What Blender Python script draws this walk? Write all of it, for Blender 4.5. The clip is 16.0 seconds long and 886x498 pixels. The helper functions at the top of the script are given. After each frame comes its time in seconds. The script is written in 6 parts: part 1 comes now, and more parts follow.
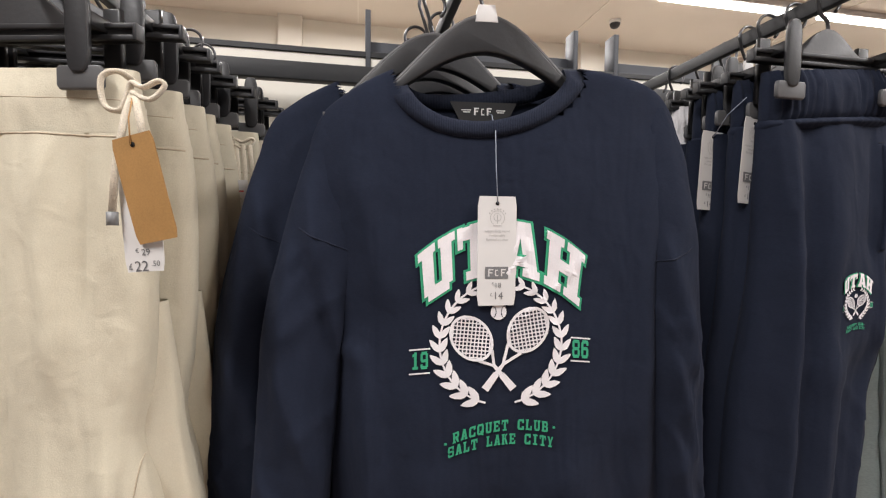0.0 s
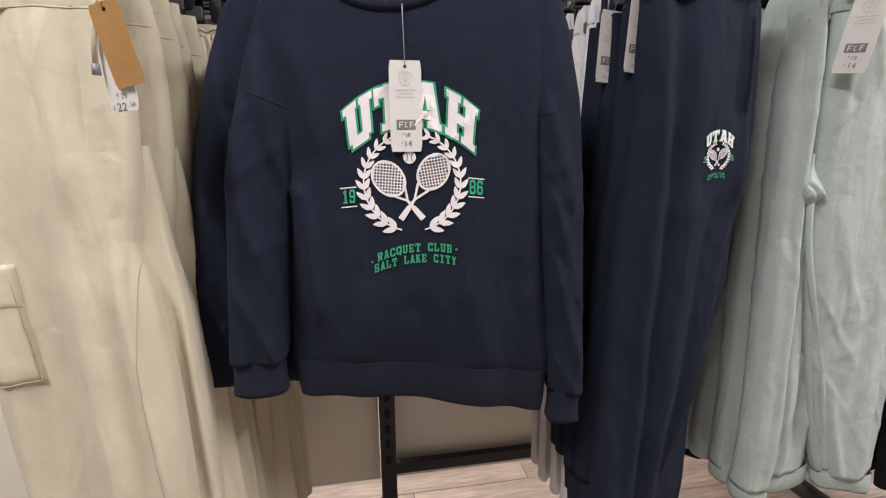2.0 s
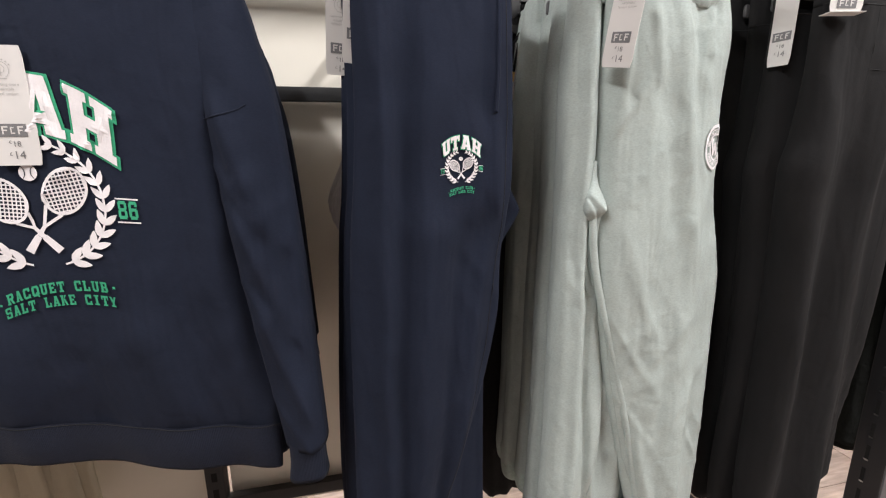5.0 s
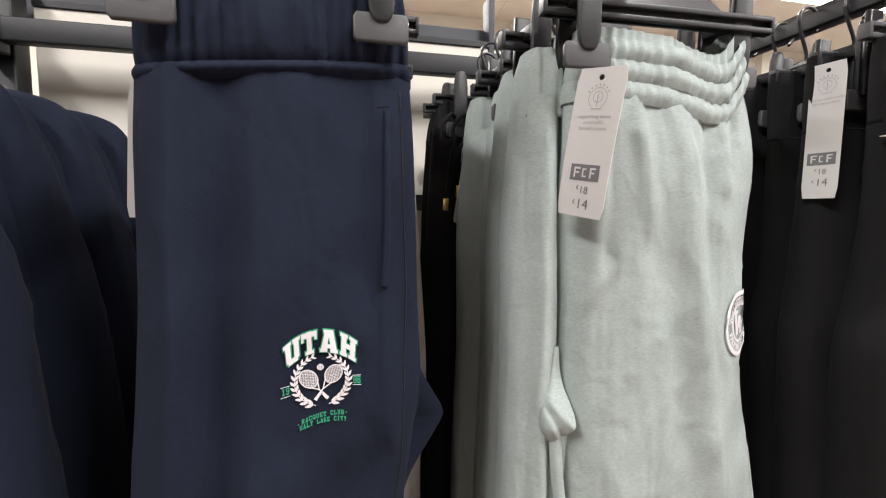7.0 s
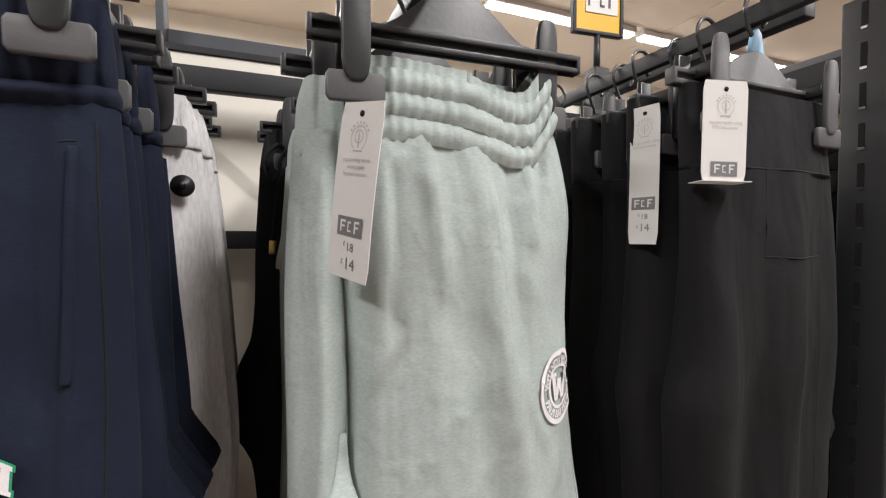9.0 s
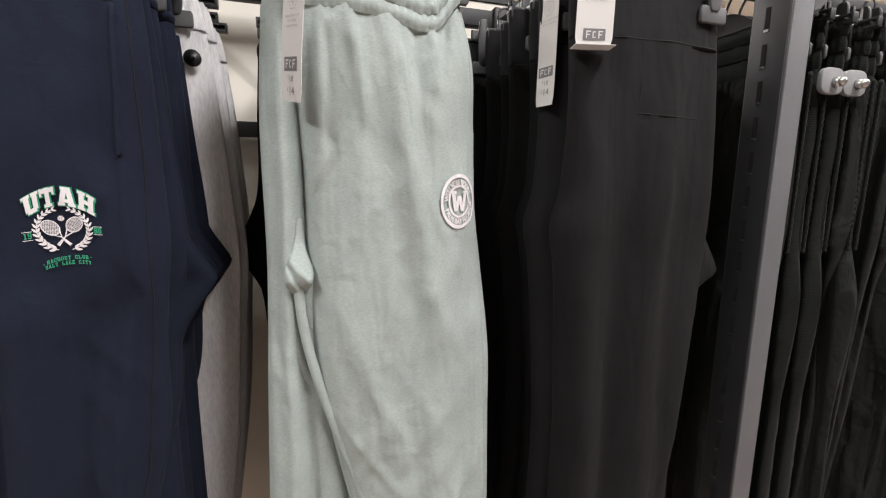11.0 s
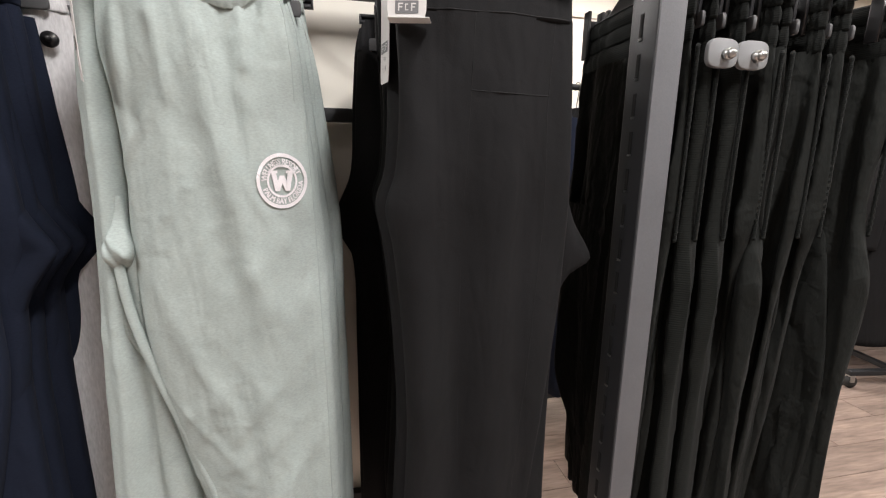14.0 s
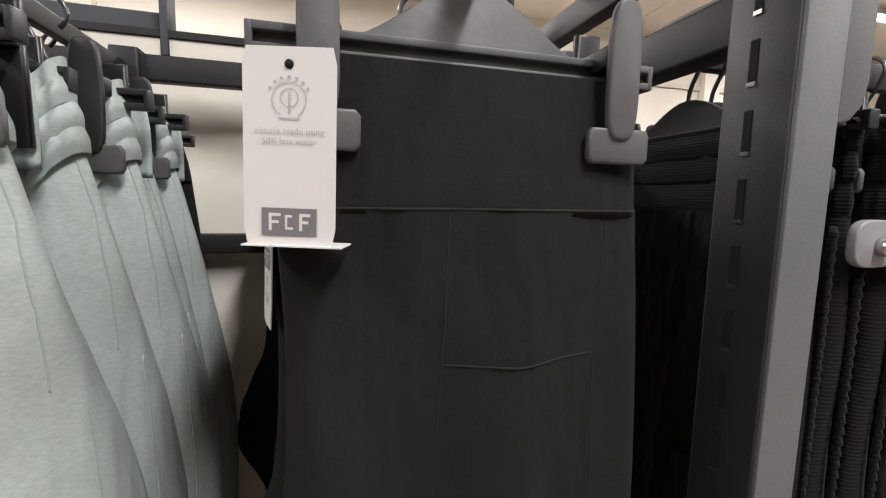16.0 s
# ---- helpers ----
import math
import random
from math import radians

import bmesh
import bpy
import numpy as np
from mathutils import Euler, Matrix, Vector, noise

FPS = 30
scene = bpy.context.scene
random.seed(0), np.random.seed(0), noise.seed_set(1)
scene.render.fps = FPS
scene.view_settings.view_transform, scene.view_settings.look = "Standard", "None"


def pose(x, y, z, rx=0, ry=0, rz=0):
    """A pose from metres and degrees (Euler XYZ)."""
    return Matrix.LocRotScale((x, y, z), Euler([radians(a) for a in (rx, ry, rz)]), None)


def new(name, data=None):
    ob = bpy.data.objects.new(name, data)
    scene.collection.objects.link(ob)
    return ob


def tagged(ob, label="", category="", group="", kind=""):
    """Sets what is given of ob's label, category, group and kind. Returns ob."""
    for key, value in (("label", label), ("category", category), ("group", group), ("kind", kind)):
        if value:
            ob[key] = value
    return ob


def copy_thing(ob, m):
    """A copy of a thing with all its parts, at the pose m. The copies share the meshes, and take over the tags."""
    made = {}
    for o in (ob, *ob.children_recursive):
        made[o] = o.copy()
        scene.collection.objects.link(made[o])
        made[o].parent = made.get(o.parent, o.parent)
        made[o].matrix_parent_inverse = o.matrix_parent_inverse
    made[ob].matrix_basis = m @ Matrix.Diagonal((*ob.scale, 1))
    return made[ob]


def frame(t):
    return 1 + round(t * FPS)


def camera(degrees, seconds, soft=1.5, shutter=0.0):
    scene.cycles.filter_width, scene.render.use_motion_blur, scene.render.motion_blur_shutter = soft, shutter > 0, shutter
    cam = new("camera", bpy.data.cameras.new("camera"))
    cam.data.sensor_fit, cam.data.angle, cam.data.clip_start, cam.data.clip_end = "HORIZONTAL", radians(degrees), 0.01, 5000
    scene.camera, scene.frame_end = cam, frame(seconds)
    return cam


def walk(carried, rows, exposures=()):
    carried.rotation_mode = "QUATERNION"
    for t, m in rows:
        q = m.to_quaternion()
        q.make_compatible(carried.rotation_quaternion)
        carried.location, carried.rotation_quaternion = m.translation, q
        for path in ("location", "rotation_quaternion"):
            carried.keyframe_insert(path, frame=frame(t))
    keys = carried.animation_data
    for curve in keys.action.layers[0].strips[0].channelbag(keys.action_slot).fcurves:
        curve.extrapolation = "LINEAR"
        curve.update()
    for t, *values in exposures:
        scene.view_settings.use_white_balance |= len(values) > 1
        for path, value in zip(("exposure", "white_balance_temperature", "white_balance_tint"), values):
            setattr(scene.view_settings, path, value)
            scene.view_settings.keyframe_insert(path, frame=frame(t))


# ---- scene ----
cam = camera(90.7, 16.0, soft=1.2)
METRES, EYE, TILT, LEAN, TURN = 2.4, 1.28, -3.0, -0.5, -11.0
ROWS = [
    (0.0, 0.0, 0.0, 0.0, 0.0, 0.0, -0.0),
    (0.5, -0.0032, -0.0096, -0.0137, -0.3, -1.88, 0.16),
    (1.0, 0.011, -0.0225, -0.0252, 0.22, -3.82, 0.37),
    (1.5, 0.0324, -0.041, -0.037, 0.83, -5.74, 0.58),
    (2.0, 0.0529, -0.0599, -0.0493, 1.35, -7.84, 0.95),
    (2.5, 0.0699, -0.0743, -0.0617, 1.56, -9.72, 1.22),
    (3.0, 0.0979, -0.0835, -0.0649, 0.6, -11.2, 1.25),
    (3.5, 0.1283, -0.0677, -0.0601, -1.63, -12.5, 1.11),
    (4.0, 0.1599, -0.0346, -0.0535, -4.29, -12.55, 1.39),
    (6.5, 0.2596, 0.0462, 0.0036, 2.57, -2.99, 0.28),
    (7.0, 0.2673, 0.1003, 0.0171, -1.71, -1.8, 0.28),
    (7.5, 0.2819, 0.1356, 0.0277, -7.17, -0.71, 0.55),
    (8.0, 0.2922, 0.1439, 0.0322, -10.51, 0.35, 0.97),
    (8.5, 0.2969, 0.1416, 0.0316, -11.09, 1.25, 1.15),
    (9.0, 0.324, 0.1244, 0.0296, -10.95, 1.04, 1.12),
    (11.5, 0.371, 0.046, -0.0362, -4.66, -9.17, 0.86),
    (12.0, 0.3823, 0.0401, -0.0528, -3.28, -12.05, 1.68),
    (12.5, 0.4082, 0.0117, -0.0681, -1.6, -14.11, 1.82),
    (13.0, 0.4384, -0.0098, -0.0671, -0.36, -14.52, 1.4),
    (13.5, 0.4608, -0.0003, -0.0479, -0.19, -12.77, 0.49),
    (14.0, 0.4792, 0.0475, -0.0209, -1.05, -8.6, -0.29),
    (14.5, 0.48, 0.1009, 0.0023, -2.21, -4.24, -0.5),
    (15.0, 0.4835, 0.1372, 0.0249, -3.17, -1.12, -0.55),
    (15.5, 0.4875, 0.1617, 0.0471, -3.73, -0.49, -0.63),
    (16.0, 0.4903, 0.1798, 0.0625, -4.26, -3.62, -0.55),
]
walk(cam, [(t, pose(0, 0, EYE, TILT, LEAN, TURN) @ pose(METRES * x, METRES * y, METRES * z, 90 + pitch, roll, yaw)) for t, x, y, z, yaw, pitch, roll in ROWS],
     exposures=[(0.0, 0.10), (1.5, 0.13), (2.5, 0.06), (4.0, 0.27), (7.0, 0.28), (8.5, 0.04), (11.5, 0.10), (13.0, 0.17), (14.0, 0.13), (15.0, 0.0), (16.0, -0.10)])

# ---- world and light: a shop hall under rows of white strip lights, the near one unseen ----
CEIL = 3.3
world = bpy.data.worlds.new("shop_world")
world.use_nodes = True
scene.world = world
world.node_tree.nodes["Background"].inputs[0].default_value = (1.0, 0.96, 0.94, 1)
world.node_tree.nodes["Background"].inputs[1].default_value = 0.03
FIXTURES = (-3.3, 0.0, 3.3, 6.6)
# Row at y -0.8 is unseen: added to side-light the garments' folds.
STRIPS = [(3.4, FIXTURES, 84), (-0.8, (-1.1, 1.9, 4.3), 84)]         # y of each row of tubes, x of its fixtures, watts
for sy, spots_x, watts in STRIPS:
    for fx in spots_x:
        lamp = bpy.data.lights.new("strip_lamp", "AREA")
        lamp.shape, lamp.size, lamp.size_y = "RECTANGLE", 1.5, 0.10
        lamp.energy, lamp.color = watts, (1.0, 0.965, 0.96)
        new("strip_lamp", lamp).matrix_world = pose(fx, sy, CEIL - 0.1, 0, 0, 0 if sy > 0 else 90)


# ---- materials ----
def mat(name, base, rough=0.7, metal=0.0, var=0.12, scale=6.0, fine=0.0, fine_scale=400.0, bump=0.0, bump_scale=60.0,
        sheen=0.0, spec=0.5, rand=0.0, stretch=(1, 1, 1), crease=0.0):
    m = bpy.data.materials.new(name)
    m.use_nodes = True
    nt = m.node_tree
    bs = nt.nodes["Principled BSDF"]
    bs.inputs["Roughness"].default_value, bs.inputs["Metallic"].default_value = rough, metal
    bs.inputs["Specular IOR Level"].default_value = spec
    bs.inputs["Sheen Weight"].default_value = sheen
    bs.inputs["Sheen Roughness"].default_value = 0.5
    tc = nt.nodes.new("ShaderNodeTexCoord")
    mp = nt.nodes.new("ShaderNodeMapping")
    mp.inputs["Scale"].default_value = stretch
    nt.links.new(tc.outputs["Object"], mp.inputs[0])
    n1 = nt.nodes.new("ShaderNodeTexNoise")
    n1.inputs["Scale"].default_value, n1.inputs["Detail"].default_value = scale, 4
    nt.links.new(mp.outputs[0], n1.inputs["Vector"])
    n2 = nt.nodes.new("ShaderNodeTexNoise")
    n2.inputs["Scale"].default_value, n2.inputs["Detail"].default_value = fine_scale, 2
    nt.links.new(mp.outputs[0], n2.inputs["Vector"])

    def mul(sock, amount):
        r = nt.nodes.new("ShaderNodeMapRange")
        r.inputs["From Min"].default_value, r.inputs["From Max"].default_value = 0.25, 0.75
        r.inputs["To Min"].default_value, r.inputs["To Max"].default_value = 1 - amount, 1 + amount
        nt.links.new(sock, r.inputs["Value"])
        return r.outputs[0]

    a = nt.nodes.new("ShaderNodeMath")
    a.operation = "MULTIPLY"
    nt.links.new(mul(n1.outputs["Fac"], var), a.inputs[0])
    nt.links.new(mul(n2.outputs["Fac"], fine), a.inputs[1])
    last = a.outputs[0]
    if rand:
        oi = nt.nodes.new("ShaderNodeObjectInfo")
        rr = nt.nodes.new("ShaderNodeMapRange")
        rr.inputs["To Min"].default_value, rr.inputs["To Max"].default_value = 1 - rand, 1 + rand
        nt.links.new(oi.outputs["Random"], rr.inputs["Value"])
        b = nt.nodes.new("ShaderNodeMath")
        b.operation = "MULTIPLY"
        nt.links.new(last, b.inputs[0])
        nt.links.new(rr.outputs[0], b.inputs[1])
        last = b.outputs[0]
    vm = nt.nodes.new("ShaderNodeVectorMath")
    vm.operation = "SCALE"
    vm.inputs[0].default_value = base
    nt.links.new(last, vm.inputs["Scale"])
    nt.links.new(vm.outputs[0], bs.inputs["Base Color"])
    if bump:
        n3 = nt.nodes.new("ShaderNodeTexNoise")
        n3.inputs["Scale"].default_value, n3.inputs["Detail"].default_value = bump_scale, 5
        nt.links.new(mp.outputs[0], n3.inputs["Vector"])
        bp = nt.nodes.new("ShaderNodeBump")
        bp.inputs["Strength"].default_value, bp.inputs["Distance"].default_value = bump, 0.004
        nt.links.new(n3.outputs["Fac"], bp.inputs["Height"])
        nt.links.new(bp.outputs[0], bs.inputs["Normal"])
        if crease:
            # soft handling creases, broken up over the cloth
            n4 = nt.nodes.new("ShaderNodeTexNoise")
            n4.inputs["Scale"].default_value, n4.inputs["Detail"].default_value, n4.inputs["Distortion"].default_value = 20, 2.0, 0.5
            hang = nt.nodes.new("ShaderNodeMapping")
            hang.inputs["Scale"].default_value = (1.0, 1.0, 0.22)
            nt.links.new(tc.outputs["Object"], hang.inputs[0])
            nt.links.new(hang.outputs[0], n4.inputs["Vector"])
            n5 = nt.nodes.new("ShaderNodeTexNoise")
            n5.inputs["Scale"].default_value, n5.inputs["Detail"].default_value, n5.inputs["Distortion"].default_value = 34, 1.5, 0.8
            nt.links.new(tc.outputs["Object"], n5.inputs["Vector"])
            mix = nt.nodes.new("ShaderNodeMath")
            mix.operation = "MULTIPLY_ADD"
            mix.inputs[1].default_value = 0.17
            nt.links.new(n5.outputs["Fac"], mix.inputs[0])
            nt.links.new(n4.outputs["Fac"], mix.inputs[2])
            b2 = nt.nodes.new("ShaderNodeBump")
            b2.inputs["Strength"].default_value, b2.inputs["Distance"].default_value = 1.0, crease
            nt.links.new(mix.outputs[0], b2.inputs["Height"])
            nt.links.new(b2.outputs[0], bp.inputs["Normal"])
    return m


def glow(name, colour, strength):
    m = bpy.data.materials.new(name)
    m.use_nodes = True
    bs = m.node_tree.nodes["Principled BSDF"]
    bs.inputs["Base Color"].default_value = (*colour, 1)
    bs.inputs["Emission Color"].default_value = (*colour, 1)
    bs.inputs["Emission Strength"].default_value = strength
    return m


def rib_mat(name, base, freq, axis):
    """Knitted rib: fine parallel ridges in the surface of a fabric."""
    m = mat(name, base, 0.9, sheen=0.02, fine=0.2, spec=0.15)
    nt = m.node_tree
    bs = nt.nodes["Principled BSDF"]
    tc = nt.nodes.new("ShaderNodeTexCoord")
    wv = nt.nodes.new("ShaderNodeTexWave")
    wv.bands_direction = axis
    wv.inputs["Scale"].default_value, wv.inputs["Distortion"].default_value, wv.inputs["Detail"].default_value = freq, 0.6, 1
    nt.links.new(tc.outputs["Object"], wv.inputs["Vector"])
    bp = nt.nodes.new("ShaderNodeBump")
    bp.inputs["Strength"].default_value, bp.inputs["Distance"].default_value = 0.3, 0.001
    nt.links.new(wv.outputs["Fac"], bp.inputs["Height"])
    nt.links.new(bp.outputs[0], bs.inputs["Normal"])
    return m


FLEECE = dict(rough=0.92, var=0.08, scale=9, fine=0.10, fine_scale=420, bump=0.07, bump_scale=700, sheen=0.012, spec=0.08, stretch=(0.6, 0.6, 1.6))
M_NAVY = mat("navy_fleece", (0.0156, 0.0198, 0.0345), crease=0.008, **FLEECE)
M_NAVY_RIB = rib_mat("navy_rib", (0.0150, 0.0190, 0.0335), 160, "X")
M_GREEN = mat("sage_fleece", (0.388, 0.442, 0.425), crease=0.011, **FLEECE)
M_GREEN_RIB = rib_mat("sage_rib", (0.37, 0.45, 0.42), 160, "X")
M_BEIGE = mat("beige_twill", (0.585, 0.535, 0.415), rough=0.85, var=0.07, scale=7, fine=0.06, fine_scale=900, bump=0.15, bump_scale=700, sheen=0.1, spec=0.25, crease=0.010)
M_BLACK = mat("black_jersey", (0.0128, 0.0127, 0.0134), rough=0.86, var=0.12, scale=8, fine=0.1, fine_scale=800, bump=0.10, bump_scale=500, sheen=0.010, spec=0.13, crease=0.007)
M_KNITRIB = rib_mat("dark_green_rib_knit", (0.0105, 0.0118, 0.0105), 85, "Z")
M_BLACK_RIB = rib_mat("black_waffle_knit", (0.0100, 0.0112, 0.0102), 95, "Z")
M_DARKKNIT = mat("dark_green_knit", (0.0098, 0.0110, 0.0098), rough=0.85, var=0.15, scale=10, fine=0.25, fine_scale=500, bump=0.25, bump_scale=300, sheen=0.012, spec=0.2, stretch=(1, 1, 0.3), crease=0.022)
M_DARKGREY = mat("charcoal_jersey", (0.013, 0.013, 0.014), rough=0.9, var=0.15, fine=0.2, bump=0.2, bump_scale=400, sheen=0.01, spec=0.15)
M_GREY = mat("grey_marl", (0.66, 0.65, 0.66), rough=0.92, var=0.06, scale=20, fine=0.13, fine_scale=330, bump=0.25, bump_scale=420, sheen=0.2, stretch=(1, 1, 0.25))
M_CUFFWHITE = mat("white_cotton", (0.72, 0.70, 0.68), rough=0.9, var=0.05, fine=0.05, bump=0.2, bump_scale=300)
M_DENIM = mat("blue_denim", (0.10, 0.19, 0.42), rough=0.9, var=0.2, scale=14, fine=0.25, bump=0.2, bump_scale=500)
M_CORD = mat("cream_cord", (0.70, 0.63, 0.51), rough=0.9, var=0.08, fine=0.2, fine_scale=900, bump=0.4, bump_scale=900)
M_THREAD = mat("clear_thread", (0.30, 0.34, 0.42), rough=0.4, var=0.02)
M_SEAM = mat("seam_shadow_thread", (0.006, 0.007, 0.010), rough=0.95, var=0.1)
M_SEAM_GREEN = mat("sage_seam_thread", (0.335, 0.385, 0.368), rough=0.95, var=0.1)
M_SEAM_BEIGE = mat("beige_seam_thread", (0.44, 0.37, 0.27), rough=0.95, var=0.1)
M_SEAM_BLACK = mat("grey_seam_thread", (0.0075, 0.0075, 0.008), rough=0.95, var=0.1)
M_PLASTIC = mat("charcoal_plastic", (0.022, 0.022, 0.024), rough=0.42, var=0.12, scale=25, fine=0.08, fine_scale=300, bump=0.05, bump_scale=200)
M_PLASTIC_LT = mat("worn_grey_plastic", (0.085, 0.085, 0.088), rough=0.5, var=0.15, scale=40, bump=0.05, bump_scale=200)
M_BLACKPL = mat("black_plastic", (0.012, 0.012, 0.013), rough=0.4, var=0.1, scale=25)
M_WIRE = mat("gunmetal_wire", (0.10, 0.10, 0.105), rough=0.32, metal=0.85, var=0.1, scale=30)
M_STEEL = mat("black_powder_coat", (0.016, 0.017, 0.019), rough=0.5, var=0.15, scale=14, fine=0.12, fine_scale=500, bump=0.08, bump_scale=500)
# Also the post's front face, where the fall of light is put into colour.
M_POST = mat("grey_coat_and_lit_front", (0.115, 0.117, 0.125), rough=0.55, var=0.10, scale=10, fine=0.08, fine_scale=600, bump=0.06, bump_scale=500)
M_BOARD = mat("slate_laminate", (0.065, 0.070, 0.082), rough=0.6, var=0.12, scale=5, fine=0.05)
M_SLOT = mat("slot_dark", (0.004, 0.004, 0.004), rough=0.9, var=0.02)
M_BRIGHT = mat("bare_steel", (0.55, 0.55, 0.54), rough=0.3, metal=1.0, var=0.1, scale=40)
M_PANEL = mat("cream_panel", (0.81, 0.775, 0.69), rough=0.6, var=0.05, scale=3, fine=0.02, bump=0.03, bump_scale=90)
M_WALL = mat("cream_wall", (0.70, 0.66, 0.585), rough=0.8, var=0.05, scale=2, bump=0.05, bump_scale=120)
# Dark colour of the unseen walls added to soak up bounced light.
M_SHADE = mat("unseen_dark_wall", (0.16, 0.155, 0.15), rough=0.85, var=0.06, scale=2, bump=0.05, bump_scale=120)
M_CEIL = mat("ceiling_paint", (0.63, 0.58, 0.505), rough=0.85, var=0.04, scale=1.5, bump=0.05, bump_scale=60)
M_CARD = mat("white_card", (0.68, 0.665, 0.65), rough=0.6, var=0.03, scale=30)
M_BROWNCARD = mat("kraft_card", (0.40, 0.22, 0.075), rough=0.65, var=0.08, scale=40, fine=0.08, fine_scale=600)
M_INK = mat("grey_ink", (0.11, 0.11, 0.115), rough=0.7, var=0.05)
M_INKPALE = mat("pale_ink", (0.42, 0.41, 0.40), rough=0.7, var=0.05)
M_INKRED = mat("red_ink", (0.62, 0.12, 0.11), rough=0.7, var=0.05)
M_LOGOBOX = mat("logo_grey", (0.17, 0.17, 0.175), rough=0.6, var=0.05)
M_PRINTW = mat("white_print", (0.80, 0.77, 0.79), rough=0.75, var=0.05, scale=50, fine=0.05, fine_scale=700)
M_PRINTG = mat("green_print", (0.035, 0.36, 0.19), rough=0.75, var=0.06, scale=50)
M_YELLOW = mat("mustard_sign", (0.72, 0.44, 0.04), rough=0.5, var=0.03)
M_BLUE = mat("pale_blue_plastic", (0.30, 0.56, 0.78), rough=0.4, var=0.03)
M_GOLD = mat("brass", (0.75, 0.52, 0.18), rough=0.3, metal=1.0, var=0.08)
M_ALARM = mat("grey_tag_plastic", (0.24, 0.245, 0.25), rough=0.45, var=0.08, scale=30)
M_LABEL = mat("black_satin_label", (0.012, 0.012, 0.013), rough=0.5, var=0.05)
M_TUBE = glow("light_tube", (1.0, 0.96, 0.90), 7.0)
M_RUBBER = mat("castor_rubber", (0.02, 0.02, 0.02), rough=0.7, var=0.1)
M_WOOD = mat("plank_laminate", (0.305, 0.229, 0.190), rough=0.40, var=0.42, scale=4.0, fine=0.30, fine_scale=26, bump=0.14, bump_scale=40, rand=0.16, stretch=(0.35, 3.0, 1))


# ---- mesh helpers ----
def mesh_of(bm, name, material, smooth=True):
    me = bpy.data.meshes.new(name)
    bm.to_mesh(me)
    bm.free()
    me.materials.append(material)
    if smooth:
        for p in me.polygons:
            p.use_smooth = True
    return me


def part(name, bm, material, parent=None, label="", smooth=True):
    ob = new(name, mesh_of(bm, name, material, smooth) if isinstance(bm, bmesh.types.BMesh) else bm)
    if parent:
        ob.parent = parent
    if label:
        ob["label"] = label
    return ob


def thing(name, m, label, category, group="", kind=""):
    ob = new(name)
    ob.empty_display_size = 0.05
    ob.matrix_world = m
    return tagged(ob, label, category, group, kind)


def box(bm, x0, x1, y0, y1, z0, z1, bevel=0.0, m=None):
    r = bmesh.ops.create_cube(bm, size=1.0)
    vs = r["verts"]
    for v in vs:
        v.co = Vector((x0 + (v.co.x + 0.5) * (x1 - x0), y0 + (v.co.y + 0.5) * (y1 - y0), z0 + (v.co.z + 0.5) * (z1 - z0)))
    if bevel:
        es = list({e for v in vs for e in v.link_edges})
        r = bmesh.ops.bevel(bm, geom=es, offset=bevel, segments=2, affect="EDGES", profile=0.6)
        vs = r["verts"]
    if m is not None:
        bmesh.ops.transform(bm, matrix=m, verts=list(set(vs)))
    return bm


def boxed(*a, **k):
    return box(bmesh.new(), *a, **k)


def slab(pts, y0, y1, bevel=0.0):
    """An outline in x, z drawn out from y0 to y1."""
    bm = bmesh.new()
    a = [bm.verts.new((x, y0, z)) for x, z in pts]
    b = [bm.verts.new((x, y1, z)) for x, z in pts]
    n = len(pts)
    bm.faces.new(a)
    bm.faces.new(b[::-1])
    for i in range(n):
        bm.faces.new((a[i], b[i], b[(i + 1) % n], a[(i + 1) % n]))
    bmesh.ops.recalc_face_normals(bm, faces=bm.faces)
    if bevel:
        es = [e for e in bm.edges if abs(e.verts[0].co.y - e.verts[1].co.y) < 1e-6]
        bmesh.ops.bevel(bm, geom=es, offset=bevel, segments=2, affect="EDGES", profile=0.6)
    return bm


def sweep(pts, r, n=8, bm=None, flat=1.0):
    """A round bar along points."""
    bm = bm or bmesh.new()
    pts = [Vector(p) for p in pts]
    rings = []
    side = None
    for i, p in enumerate(pts):
        d = (pts[min(i + 1, len(pts) - 1)] - pts[max(i - 1, 0)]).normalized()
        if side is None:
            side = d.cross(Vector((0, 0, 1)) if abs(d.z) < 0.9 else Vector((0, 1, 0))).normalized()
        side = (side - d * side.dot(d)).normalized()
        up = d.cross(side)
        rings.append([bm.verts.new(p + (side * math.cos(2 * math.pi * k / n) + up * math.sin(2 * math.pi * k / n) * flat) * r) for k in range(n)])
    for a, b in zip(rings, rings[1:]):
        for k in range(n):
            bm.faces.new((a[k], a[(k + 1) % n], b[(k + 1) % n], b[k]))
    bm.faces.new(rings[0][::-1])
    bm.faces.new(rings[-1])
    return bm


def curve(pts, n=6):
    """A smooth line through points."""
    p = [Vector(q) for q in pts]
    out = []
    for i in range(len(p) - 1):
        a, b, c, d = p[max(i - 1, 0)], p[i], p[i + 1], p[min(i + 2, len(p) - 1)]
        for k in range(n):
            t = k / n
            out.append(0.5 * (2 * b + (c - a) * t + (2 * a - 5 * b + 4 * c - d) * t * t + (3 * b - a - 3 * c + d) * t**3))
    return out + [p[-1]]


